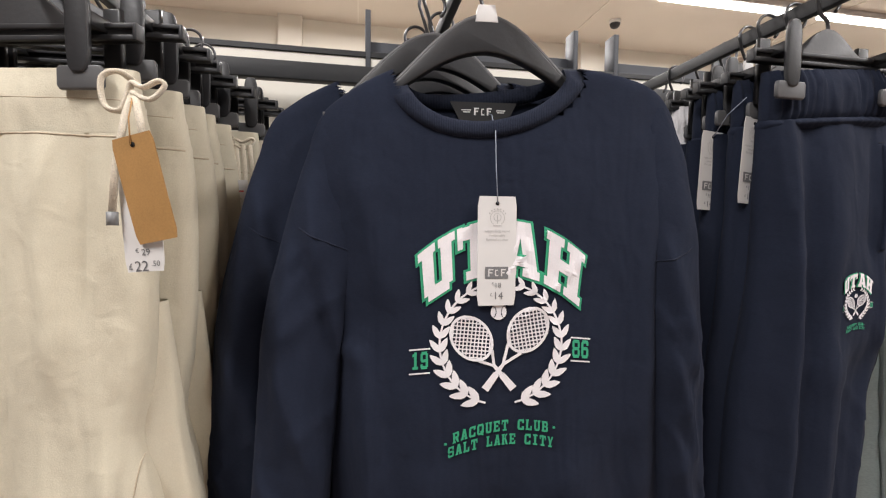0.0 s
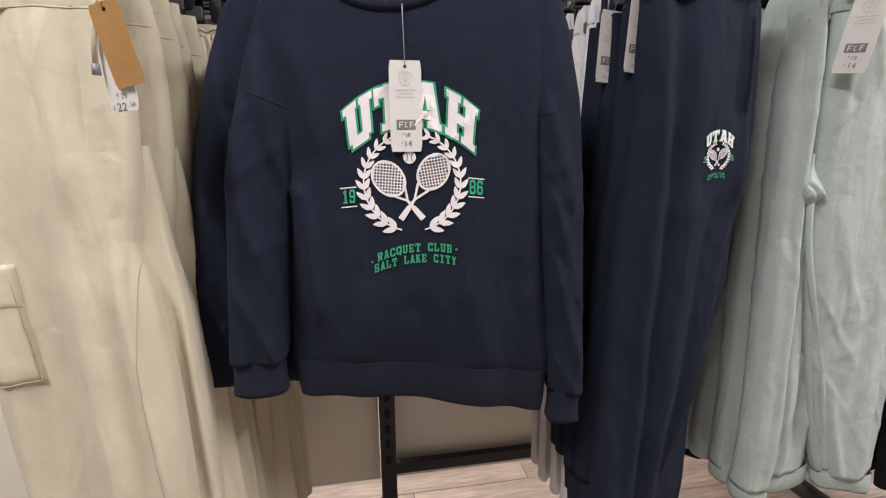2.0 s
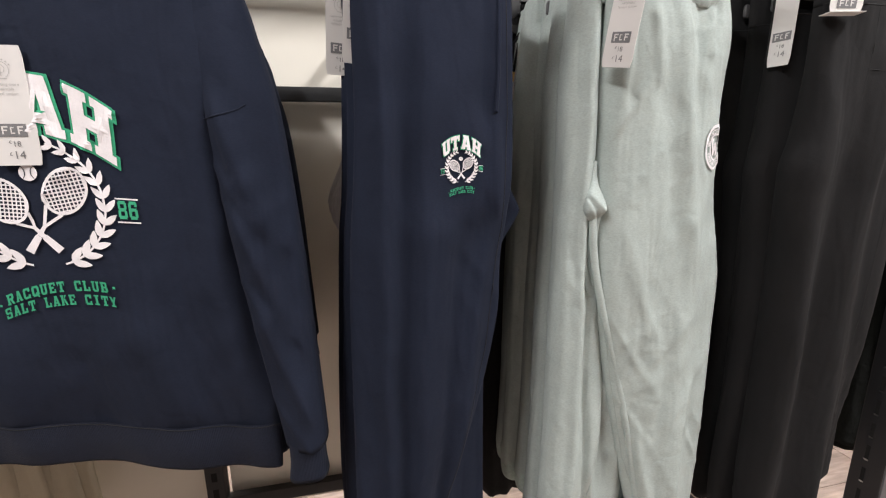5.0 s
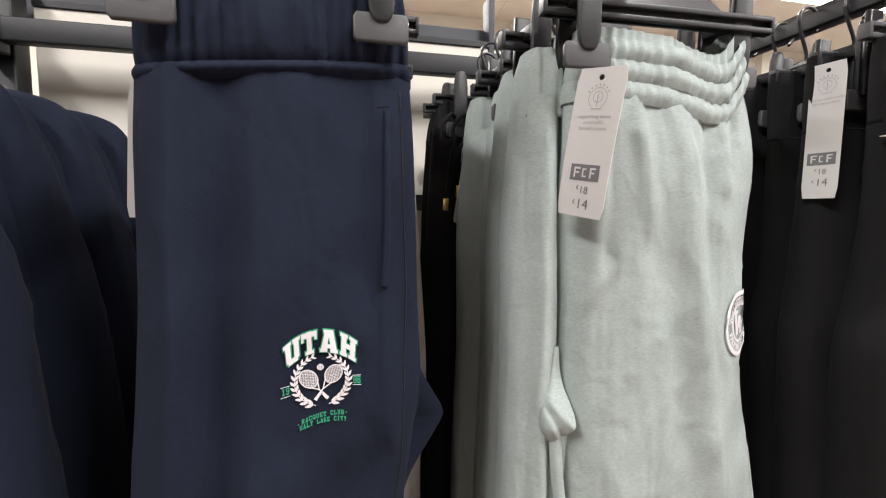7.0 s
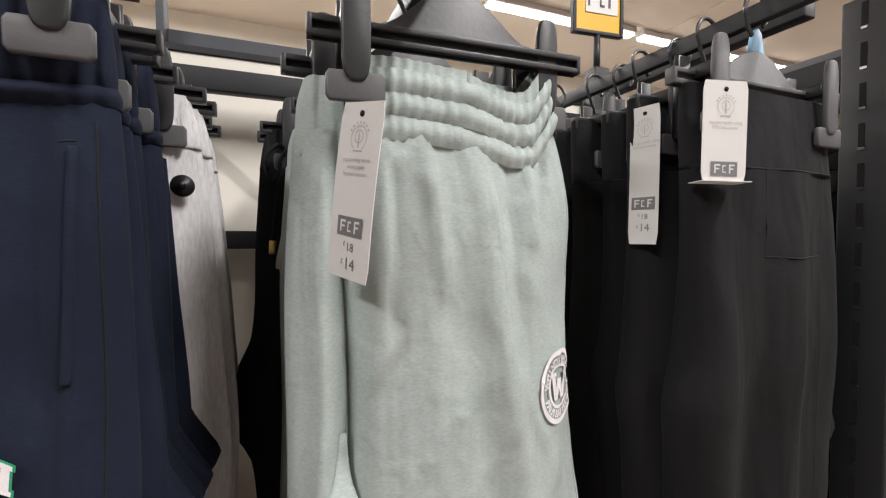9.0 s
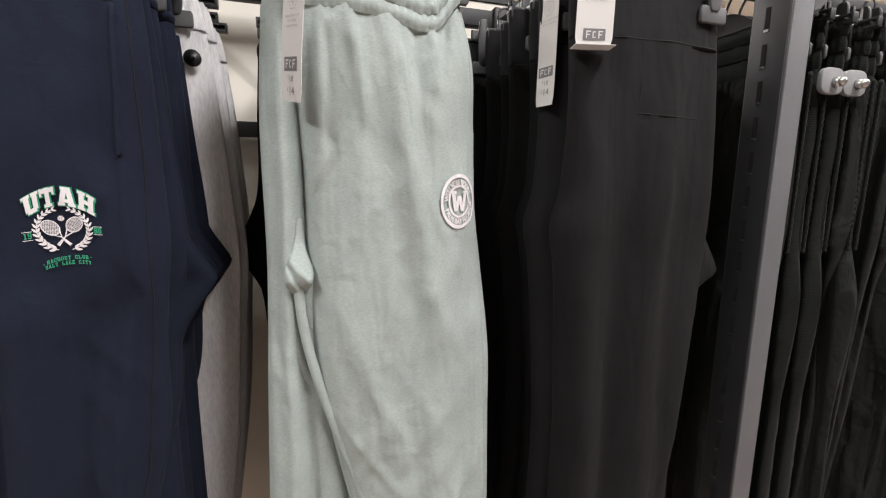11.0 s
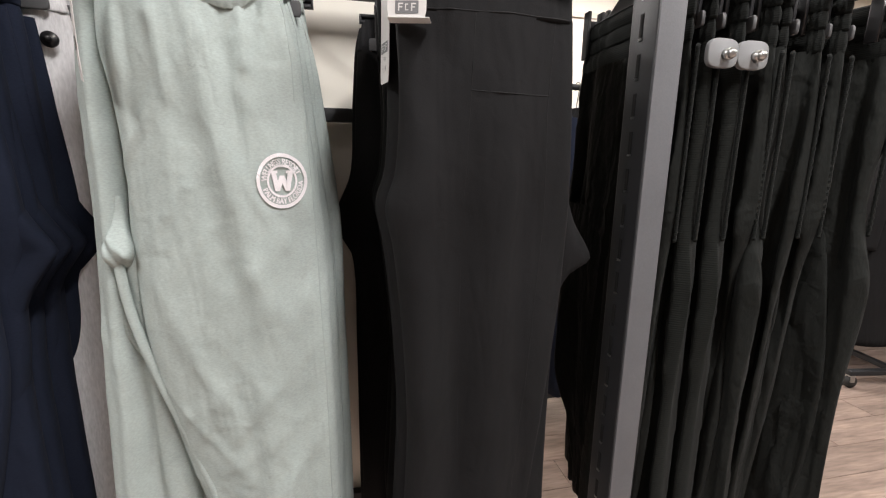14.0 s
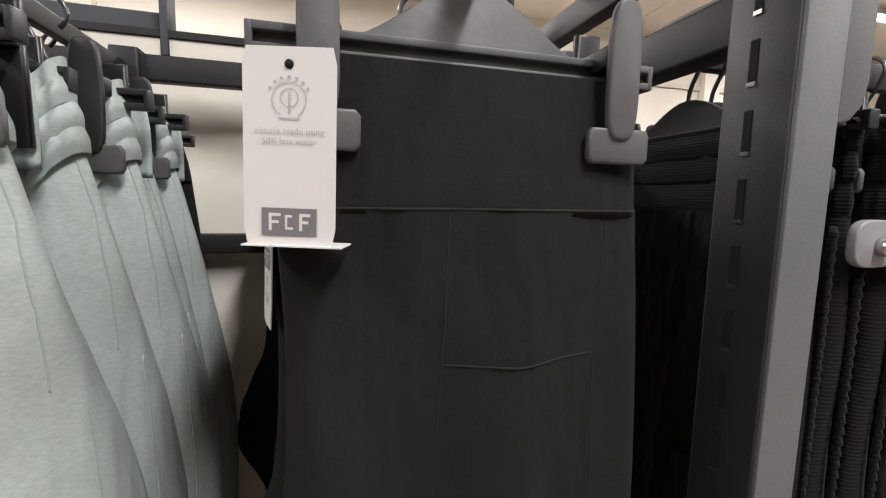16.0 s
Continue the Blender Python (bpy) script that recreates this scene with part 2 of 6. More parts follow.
def disc(bm, c, r, h, axis="y", n=20, r2=None):
    """A short round piece from c along an axis."""
    rot = {"y": Matrix.Rotation(radians(90), 4, "X"), "z": Matrix.Identity(4), "x": Matrix.Rotation(radians(90), 4, "Y")}[axis]
    bmesh.ops.create_cone(bm, cap_ends=True, segments=n, radius1=r, radius2=r if r2 is None else r2, depth=h, matrix=Matrix.Translation(c) @ rot)
    return bm


TEXTS = {}


def text_mesh(s, size):
    """A text's flat outline as vertices and faces, centred on x, base on 0, in the x, z plane."""
    if s not in TEXTS:
        cu = bpy.data.curves.new("letters", "FONT")
        cu.body, cu.size, cu.align_x, cu.resolution_u = s, 1.0, "CENTER", 2
        ob = new("letters", cu)
        me = bpy.data.meshes.new_from_object(ob.evaluated_get(bpy.context.evaluated_depsgraph_get()))
        TEXTS[s] = ([tuple(v.co[:2]) for v in me.vertices], [tuple(p.vertices) for p in me.polygons])
        bpy.data.objects.remove(ob)
        bpy.data.curves.remove(cu)
        bpy.data.meshes.remove(me)
    vs, fs = TEXTS[s]
    return [(x * size, y * size) for x, y in vs], fs


def add_flat(bm, vs, fs, place):
    made = [bm.verts.new(place(x, z)) for x, z in vs]
    for f in fs:
        try:
            bm.faces.new([made[i] for i in f])
        except ValueError:
            pass
    return bm


# ---- cloth: garments are lofted round their own width, with hanging folds ----
def smooth_rows(rows, nz, power=1.0):
    """Rows (z, left, right, y, half depth) from top to bottom, eased into nz even ones."""
    rows = np.array(rows, float)
    z = rows[:, 0]
    out = []
    for q in np.linspace(0, 1, nz) ** power:
        zz = z[0] + (z[-1] - z[0]) * q
        i = int(np.clip(np.searchsorted(-z, -zz) - 1, 0, len(z) - 2))
        s = (zz - z[i]) / (z[i + 1] - z[i])
        m0 = (rows[i + 1] - rows[i - 1]) / (z[i + 1] - z[i - 1]) if i > 0 else (rows[i + 1] - rows[i]) / (z[i + 1] - z[i])
        m1 = (rows[i + 2] - rows[i]) / (z[i + 2] - z[i]) if i + 2 < len(z) else (rows[i + 1] - rows[i]) / (z[i + 1] - z[i])
        h = z[i + 1] - z[i]
        r = (2 * s**3 - 3 * s**2 + 1) * rows[i] + (s**3 - 2 * s**2 + s) * h * m0 + (-2 * s**3 + 3 * s**2) * rows[i + 1] + (s**3 - s**2) * h * m1
        r[0] = zz
        out.append(r)
    return out


class Cloth:
    """One tube of cloth. front(x, z) gives its near surface, so that prints and seams lie on it."""

    def __init__(self, rows, nz=56, n=56, fold=0.006, fine=0.0012, seed=0.0, ex=2.6, calm=None, gather=0.0, gather_freq=95.0, freq=17.0, lift=None, power=1.0, folds=()):
        self.folds = [(Vector((a, b)), Vector((c - a, d - b)), w, amp) for a, b, c, d, w, amp in folds]
        self.raw, self.nz, self.n, self.fold, self.fine, self.seed, self.ex = rows, nz, n, fold, fine, seed, ex
        self.calm, self.gather, self.gf, self.freq, self.lift = calm, gather, gather_freq, freq, lift
        self.rows = smooth_rows(rows, nz, power)
        self.zs = np.array([-r[0] for r in self.rows])

    def at(self, z):
        i = int(np.clip(np.searchsorted(self.zs, -z) - 1, 0, len(self.zs) - 2))
        s = float(np.clip((-z - self.zs[i]) / (self.zs[i + 1] - self.zs[i]), 0, 1))
        return self.rows[i] * (1 - s) + self.rows[i + 1] * s

    def ripple(self, x, z, back):
        f = self.fold
        if self.calm:
            cx, cz, cr = self.calm
            d = math.hypot(x - cx, z - cz) / cr
            f *= min(1.0, 0.18 + max(0.0, d - 0.7) * 1.6)
        s = self.seed + (31.7 if back else 0.0)
        low = max(0.0, min(1.0, (self.rows[0][0] - z) / 0.25))
        bend = 0.35 * noise.noise(Vector((x * 4, z * 3.1, s + 5)))
        d = noise.noise(Vector((x * self.freq + bend, z * 1.25, s))) * f * (0.25 + 0.75 * low)
        for k, (ax_, bx_, az_) in enumerate(((15, 8, 2.6), (12, -11, 3.4))):
            n = noise.noise(Vector((x * ax_ + z * bx_, z * az_, s + 7 + 9 * k)))
            m = max(0.0, 0.35 + 0.9 * noise.noise(Vector((x * 6, z * 5, s + 21 + k))))
            d += max(0.0, 1 - abs(n) * 5.0) ** 2 * self.fine * 1.5 * m
        d += noise.noise(Vector((x * 90, z * 50, s + 3))) * self.fine * 0.22
        if not back:
            # ridges (amp above 0) and valleys that run from one point of the cloth to another
            wob = 0.006 * noise.noise(Vector((x * 9, z * 7, s + 11)))
            for a, along, w, amp in self.folds:
                q = Vector((x + wob, z)) - a
                t = q.dot(along) / along.length_squared
                if -0.25 < t < 1.25:
                    e = abs(q.x * along.y - q.y * along.x) / along.length / w
                    if e < 2.6:
                        end = min(1.0, max(0.0, (t + 0.25) / 0.4), max(0.0, (1.25 - t) / 0.4))
                        d += amp * math.exp(-e * e) * end * end * (3 - 2 * end)
        if self.gather:
            d += self.gather * (0.6 * math.sin(x * self.gf * 2 * math.pi / 10 + 3 * noise.noise(Vector((x * 30, z * 6, s)))) + 0.8 * noise.noise(Vector((x * 120, z * 16, s + 2))))
        return d

    def front(self, x, z):
        _, l, r, y, h = self.at(z)
        s = min(0.999, abs((x - (l + r) / 2) / max(1e-4, (r - l) / 2)))
        k = (1 - s**self.ex) ** (1 / self.ex)
        return y - h * k - self.ripple(x, z, False) * min(1.0, k * 1.5)

    def mesh(self):
        bm = bmesh.new()
        rings = []
        for r in self.rows:
            z, lft, rgt, y, h = r
            ring = []
            for k in range(self.n):
                a = 2 * math.pi * k / self.n
                c, s = math.cos(a), math.sin(a)
                px = math.copysign(abs(c) ** (2 / self.ex), c)
                py = math.copysign(abs(s) ** (2 / self.ex), s)
                x = (lft + rgt) / 2 + px * (rgt - lft) / 2
                d = self.ripple(x, z, s > 0) * min(1.0, abs(py) * 1.5)
                dz = self.lift(x, z) if self.lift else 0.0
                ring.append(bm.verts.new((x, y + h * py + (d if s > 0 else -d), z + dz)))
            rings.append(ring)
        # turned-in hem
        z, lft, rgt, y, h = self.rows[-1]
        cx = (lft + rgt) / 2
        for inset, up in ((0.003, 0.001), (0.004, 0.03)):
            src = rings[self.nz - 1]
            rings.append([bm.verts.new((v.co.x + math.copysign(min(inset, abs(v.co.x - cx)), cx - v.co.x), y + (v.co.y - y) * 0.8, v.co.z + up)) for v in src])
        for a, b in zip(rings, rings[1:]):
            for k in range(self.n):
                bm.faces.new((a[k], a[(k + 1) % self.n], b[(k + 1) % self.n], b[k]))
        bmesh.ops.recalc_face_normals(bm, faces=bm.faces)
        return bm


def seam(cloths, pts, r=0.0009, out=-0.0002, n=5, steps=26):
    """A stitched line laid on the near surface of the foremost of the cloths."""
    if not isinstance(cloths, (list, tuple)):
        cloths = [cloths]
    path = []
    for i in range(len(pts) - 1):
        for q in range(steps):
            s = q / steps
            x, z = pts[i][0] * (1 - s) + pts[i + 1][0] * s, pts[i][1] * (1 - s) + pts[i + 1][1] * s
            path.append((x, min(c.front(x, z) for c in cloths) - out, z + (cloths[0].lift(x, z) if cloths[0].lift else 0)))
    x, z = pts[-1]
    path.append((x, min(c.front(x, z) for c in cloths) - out, z + (cloths[0].lift(x, z) if cloths[0].lift else 0)))
    return sweep(path, r, n)


# ---- the hall ----
part("ceiling", boxed(-5, 11, -3, 4.75, CEIL, CEIL + 0.1), M_CEIL, smooth=False)["kind"] = "structure"
# South and west walls are unseen, set close and dark to cut bounce.
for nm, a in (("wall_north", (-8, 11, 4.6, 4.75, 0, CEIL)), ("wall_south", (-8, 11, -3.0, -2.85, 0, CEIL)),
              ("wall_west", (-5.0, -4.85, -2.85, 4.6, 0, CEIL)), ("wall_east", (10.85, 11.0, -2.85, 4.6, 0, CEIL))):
    tagged(part(nm, boxed(*a), M_WALL if nm in ("wall_north", "wall_east") else M_SHADE, smooth=False), "plain wall that closes the hall", kind="structure")
for px in (-3.9, -0.75, 2.4, 5.55):
    tagged(part("trim", boxed(px, px + 0.22, 4.52, 4.6, 0, CEIL), M_WALL, smooth=False), "cream pilaster on the wall", kind="structure")
tagged(part("trim", boxed(-4.85, 10.85, 4.57, 4.6, CEIL - 0.55, CEIL - 0.50), M_CEIL, smooth=False), "thin ledge under the ceiling", kind="structure")
for k in range(-2, 5):
    tagged(part("trim", boxed(k * 2.2, k * 2.2 + 0.012, -2.85, 4.55, CEIL - 0.008, CEIL), M_WALL, smooth=False), "joint strip between ceiling boards", kind="structure")

# Near-row fixtures are added with their lamps, out of view.
strip = None
for sy, spots_x, _ in STRIPS:
    for fx in spots_x + (1.65, 4.95, 8.25) if sy > 0 else spots_x:
        m = pose(fx, sy, CEIL, 0, 0, 0 if sy > 0 else 90)
        if strip is None:
            strip = thing("strip_light", m, "long white strip light fixed under the ceiling", "ceiling light", "strip lights")
            part("housing", boxed(-0.78, 0.78, -0.06, 0.06, -0.05, 0.0, 0.008), M_CARD, strip)
            part("diffuser", boxed(-0.77, 0.77, -0.045, 0.045, -0.075, -0.05, 0.01), M_TUBE, strip, "glowing white diffuser")
        else:
            copy_thing(strip, m)
dome = thing("security_camera", pose(2.47, 3.99, CEIL), "small dark dome camera under the ceiling", "camera")
part("base", disc(bmesh.new(), (0, 0, -0.015), 0.055, 0.03, "z"), M_CARD, dome)
bm = bmesh.new()
bmesh.ops.create_uvsphere(bm, u_segments=20, v_segments=12, radius=0.05, matrix=Matrix.Translation((0, 0, -0.03)))
part("dome", bm, M_BLACKPL, dome, "smoked black dome")
smoke = thing("smoke_detector", pose(2.1, 3.5, CEIL), "small white smoke detector under the ceiling", "detector")
part("housing", disc(bmesh.new(), (0, 0, -0.02), 0.05, 0.04, "z", r2=0.035), M_CARD, smoke)

# ---- the display frame: uprights, back panels, rails, arms ----
RY, RZ = 0.975, 1.60                        # the back rail
PY = 1.05                                   # face of the back panels
UPX = (-1.42, 0.125, 1.583)                 # uprights


def upright(x0, x1, y0, y1, z1, slots, name="upright", label="", front_slots=False, material=None):
    """A hollow-looking square post with a row of slots."""
    t = thing(name, pose(0, 0, 0), label, "post")
    part("tube", boxed(x0, x1, y0, y1, 0.0, z1, 0.003), M_STEEL, t)
    # Light on the front face is put into colour: a paler strip.
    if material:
        part("face_strip", boxed(x0 + 0.001, x1 - 0.001, y0 - 0.003, y0 + 0.001, 0.0, z1, 0.001), material, t, "front face coloured lighter as if lit")
    for z in slots:
        b = bmesh.new()
        lip = bmesh.new()
        if front_slots:
            box(b, (x0 + x1) / 2 - 0.007, (x0 + x1) / 2 + 0.007, y0 - 0.0006, y0 + 0.002, z, z + 0.026)
        else:
            ym = y0 + 0.034
            box(b, x0 - 0.0006, x0 + 0.002, ym - 0.0035, ym + 0.0035, z + 0.002, z + 0.034, 0.0)
            box(lip, x0 - 0.0014, x0 + 0.002, ym - 0.0035, ym + 0.0035, z - 0.0012, z + 0.002, 0.0)
            part("slot_lip", lip, M_BRIGHT, t, smooth=False)
        part("slot", b, M_SLOT, t, smooth=False)
    return t


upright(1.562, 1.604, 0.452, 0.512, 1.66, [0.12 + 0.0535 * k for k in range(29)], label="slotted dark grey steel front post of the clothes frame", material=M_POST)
upright(1.562, 1.604, 1.000, 1.042, 1.75, [0.3 + 0.0535 * k for k in range(22)], label="slotted black steel back post of the clothes frame")
upright(0.103, 0.149, 1.000, 1.040, 1.70, [0.30 + 0.05 * k for k in range(22)], label="slotted black steel upright behind the sweatshirts", front_slots=True)
upright(-1.44, -1.395, 1.000, 1.040, 1.70, [0.30 + 0.05 * k for k in range(10)], label="slotted black steel upright behind the trousers", front_slots=True)
for x0, x1, y0, y1, nm in ((1.562, 1.604, 0.512, 1.0, "right"), (0.103, 0.149, 0.42, 1.0, "mid"), (-1.44, -1.395, 0.42, 1.0, "end")):
    f = part("floor_foot", boxed(x0, x1, y0, y1, 0.004, 0.05, 0.004), M_STEEL)
    tagged(f, "black steel foot bar lying on the floor", "foot bar", "feet of the clothes frame")
tagged(part("top_beam", boxed(1.566, 1.600, 0.512, 1.0, 1.548, 1.592, 0.003), M_STEEL), "dark steel beam from the front post to the back post", "beam")
tagged(part("top_beam", boxed(1.640, 1.670, 0.60, 1.9, 1.70, 1.745, 0.003), M_STEEL), "dark steel beam of the next clothes frame", "beam")

panel_x = (-2.9, -1.44, 0.103, 1.562)
for a, b in zip(panel_x, panel_x[1:]):
    bp = thing("back_panel", pose(0, 0, 0), "cream laminate back panel between black uprights", "panel", "back panels")
    part("board", boxed(a + 0.048, b - 0.002, PY, PY + 0.02, 0.213, 1.668, 0.002), M_PANEL, bp, smooth=False)
    part("cap", boxed(a + 0.048, b - 0.002, PY - 0.004, PY + 0.024, 1.668, 1.680, 0.001), M_STEEL, bp, "thin dark top trim", smooth=False)
    if a > 0:
        lw = part("lower_rail", boxed(a + 0.046, b, 1.005, 1.030, 0.256, 0.290, 0.002), M_STEEL)
        tagged(lw, "black steel lower rail before the back panel", "rail", "cross rails")
        md = part("middle_rail", boxed(a + 0.046, b, 1.008, 1.030, 1.318, 1.350, 0.002), M_STEEL)
        tagged(md, "black steel middle rail before the back panel", "rail", "cross rails")
    rl = part("hanging_rail", boxed(a + 0.03, b + 0.02, RY - 0.012, RY + 0.012, RZ - 0.020, RZ + 0.018, 0.003), M_STEEL)
    tagged(rl, "black steel rail that carries the display arms", "rail", "cross rails")
# slate boards standing on top of the frame, on triangular brackets
for a, b in ((0.03, 0.535), (0.66, 0.985), (-1.35, -0.75)):
    sb = thing("header_board", pose(0, 0, 0), "slate grey header board on the top of the frame", "board", "header boards")
    part("board", boxed(a, b, 1.075, 1.090, 1.655, 1.715, 0.002), M_BOARD, sb, smooth=False)
    for x in (a - 0.012, b):
        part("bracket", slab([(0.0, 1.64), (0.012, 1.64), (0.012, 1.775), (0.0, 1.775)], 1.045, 1.092, 0.002), M_BOARD, sb).location = (x, 0, 0)


def arm(x, y0=0.415, z=RZ, name="display_arm"):
    t = thing(name, pose(x, 0, z), "black steel arm reaching forward from the rail", "display arm", "display arms")
    part("bar", boxed(-0.006, 0.006, y0, RY - 0.01, -0.022, 0.0, 0.002), M_STEEL, t)
    part("stop", boxed(-0.006, 0.006, y0 - 0.006, y0, -0.022, 0.014, 0.002), M_STEEL, t, "raised end stop")
    part("clamp", boxed(-0.019, 0.019, RY - 0.022, RY + 0.018, -0.036, 0.024, 0.004), M_STEEL, t)
    return t


ARMX = dict(beige=-0.335, sweat=0.130, navy=0.625, green=0.965, black=1.335)
for x in ARMX.values():
    arm(x)


# ---- hangers ----
def hook_points(top, low, lean=0.0):
    pts = []
    r = 0.0185
    for k in range(13):
        a = radians(-50 + k * 21.5)
        pts.append((r * math.cos(a) * 1.0, 0, top - r + r * math.sin(a) + 0.0))
    pts = [(x, 0, z) for x, y, z in pts]
    last = pts[-1]
    pts += [(last[0] * 0.75, 0, last[2] - 0.012), (0.0, 0, low + 0.02), (0, 0, low)]
    return pts


def clip_hanger(half=0.115, clips=0.084, body=0.065, marker=None, dark=True, rise=0.036, zb=1.492, deep=0.0):
    """A hanger with a bar and two clips. Local x is its length; z is height above the floor."""
    h = thing("clip_hanger", pose(0, 0, 0), "charcoal plastic clip hanger on the display arm", "hanger", "clip hangers")
    pl = M_PLASTIC if dark else M_PLASTIC_LT
    part("hook", sweep(curve(hook_points(RZ + 0.0075, zb + rise - 0.004), 3), 0.0024, 8), M_WIRE, h, "dark metal hook")
    out = [(-body, zb + 0.004)]
    for k in range(17):
        q = k / 16
        s = 0.5 - 0.5 * math.cos(2 * math.pi * q)
        out.append((-body + 2 * body * q, zb + 0.006 + rise * s**0.8))
    out += [(body, zb + 0.004)]
    part("body", slab(out, -0.0035, 0.0035, 0.0012), pl, h)
    bar = bmesh.new()
    box(bar, -half, half, -0.006, 0.006, zb + 0.002, zb + 0.007, 0.001)
    box(bar, -half, half, -0.006, 0.006, zb - 0.009, zb - 0.004, 0.001)
    box(bar, -half, half, -0.002, 0.002, zb - 0.009, zb + 0.007)
    box(bar, -half - 0.003, -half + 0.001, -0.006, 0.006, zb - 0.009, zb + 0.007, 0.001)
    box(bar, half - 0.001, half + 0.003, -0.006, 0.006, zb - 0.009, zb + 0.007, 0.001)
    part("bar", bar, pl, h)
    for x in (-clips, clips):
        c = part("clip", slab([(0.0108 * math.copysign(abs(math.cos(a)) ** 0.55, math.cos(a)), zb - 0.007 + (0.044 if math.sin(a) > 0 else 0.040) * math.copysign(abs(math.sin(a)) ** 0.55, math.sin(a))) for a in np.linspace(0, 2 * math.pi, 29)[:-1]], -0.0285, -0.0225, 0.002), pl, h)
        c.location.x, c.location.y = x, deep if x > 0 else 0.0
        part("spring", boxed(-0.009, 0.009, -0.022, 0.016, zb - 0.002, zb + 0.012, 0.002), M_BLACKPL, c)
        part("jaw", slab([(-0.0215, zb - 0.058), (-0.019, zb - 0.0615), (0.019, zb - 0.0615), (0.0215, zb - 0.058), (0.0215, zb - 0.043), (0.019, zb - 0.0395),
                          (-0.019, zb - 0.0395), (-0.0215, zb - 0.043)], -0.0265, -0.0205, 0.0018), M_PLASTIC_LT if dark else pl, c, "worn grey clip jaw")
        part("back_leg", slab([(-0.010, zb - 0.058), (0.010, zb - 0.058), (0.009, zb + 0.03), (-0.009, zb + 0.03)], 0.014, 0.021, 0.002), M_BLACKPL, c)
    if marker:
        part("size_marker", slab([(-0.011, zb + rise + 0.004), (0.011, zb + rise + 0.004), (0.006, zb + rise + 0.026), (0.0, zb + rise + 0.031), (-0.006, zb + rise + 0.026)],
                                 -0.003, 0.003, 0.001), marker, h, "coloured plastic size marker")
    return h


def shoulder_hanger(marker=None):
    h = thing("shoulder_hanger", pose(0, 0, 0), "dark grey plastic shoulder hanger with a metal hook", "hanger", "shoulder hangers")
    part("hook", sweep(curve(hook_points(RZ + 0.0075, 1.508), 3), 0.0024, 8), M_WIRE, h, "dark metal hook")
    top, low = [], []
    for k in range(33):
        q = -1 + 2 * k / 32
        a = abs(q)
        top.append((q * 0.190, 1.420 + 0.108 * (0.5 + 0.5 * math.cos(math.pi * min(1, a * 1.08))) ** 1.05 - 0.012 * a))
        low.append((q * 0.187, 1.402 + 0.084 * (0.5 + 0.5 * math.cos(math.pi * min(1, a * 1.0))) ** 0.9 - 0.004 * a))
    part("body", slab(low + top[::-1], -0.007, 0.007, 0.002), M_PLASTIC, h)
    rim = sweep([(x, -0.004, z) for x, z in top], 0.0032, 6)
    sweep([(x, 0.004, z) for x, z in top], 0.0032, 6, rim)
    part("rim", rim, M_PLASTIC_LT, h, "worn grey rim")
    part("neck", slab([(-0.012, 1.508), (0.012, 1.508), (0.007, 1.526), (-0.007, 1.526)], -0.006, 0.006, 0.002), M_PLASTIC, h)
    if marker:
        part("size_marker", slab([(-0.014, 1.520), (0.014, 1.520), (0.010, 1.54), (-0.010, 1.54)], -0.0075, 0.0075, 0.001), marker, h, "small size marker")
    return h


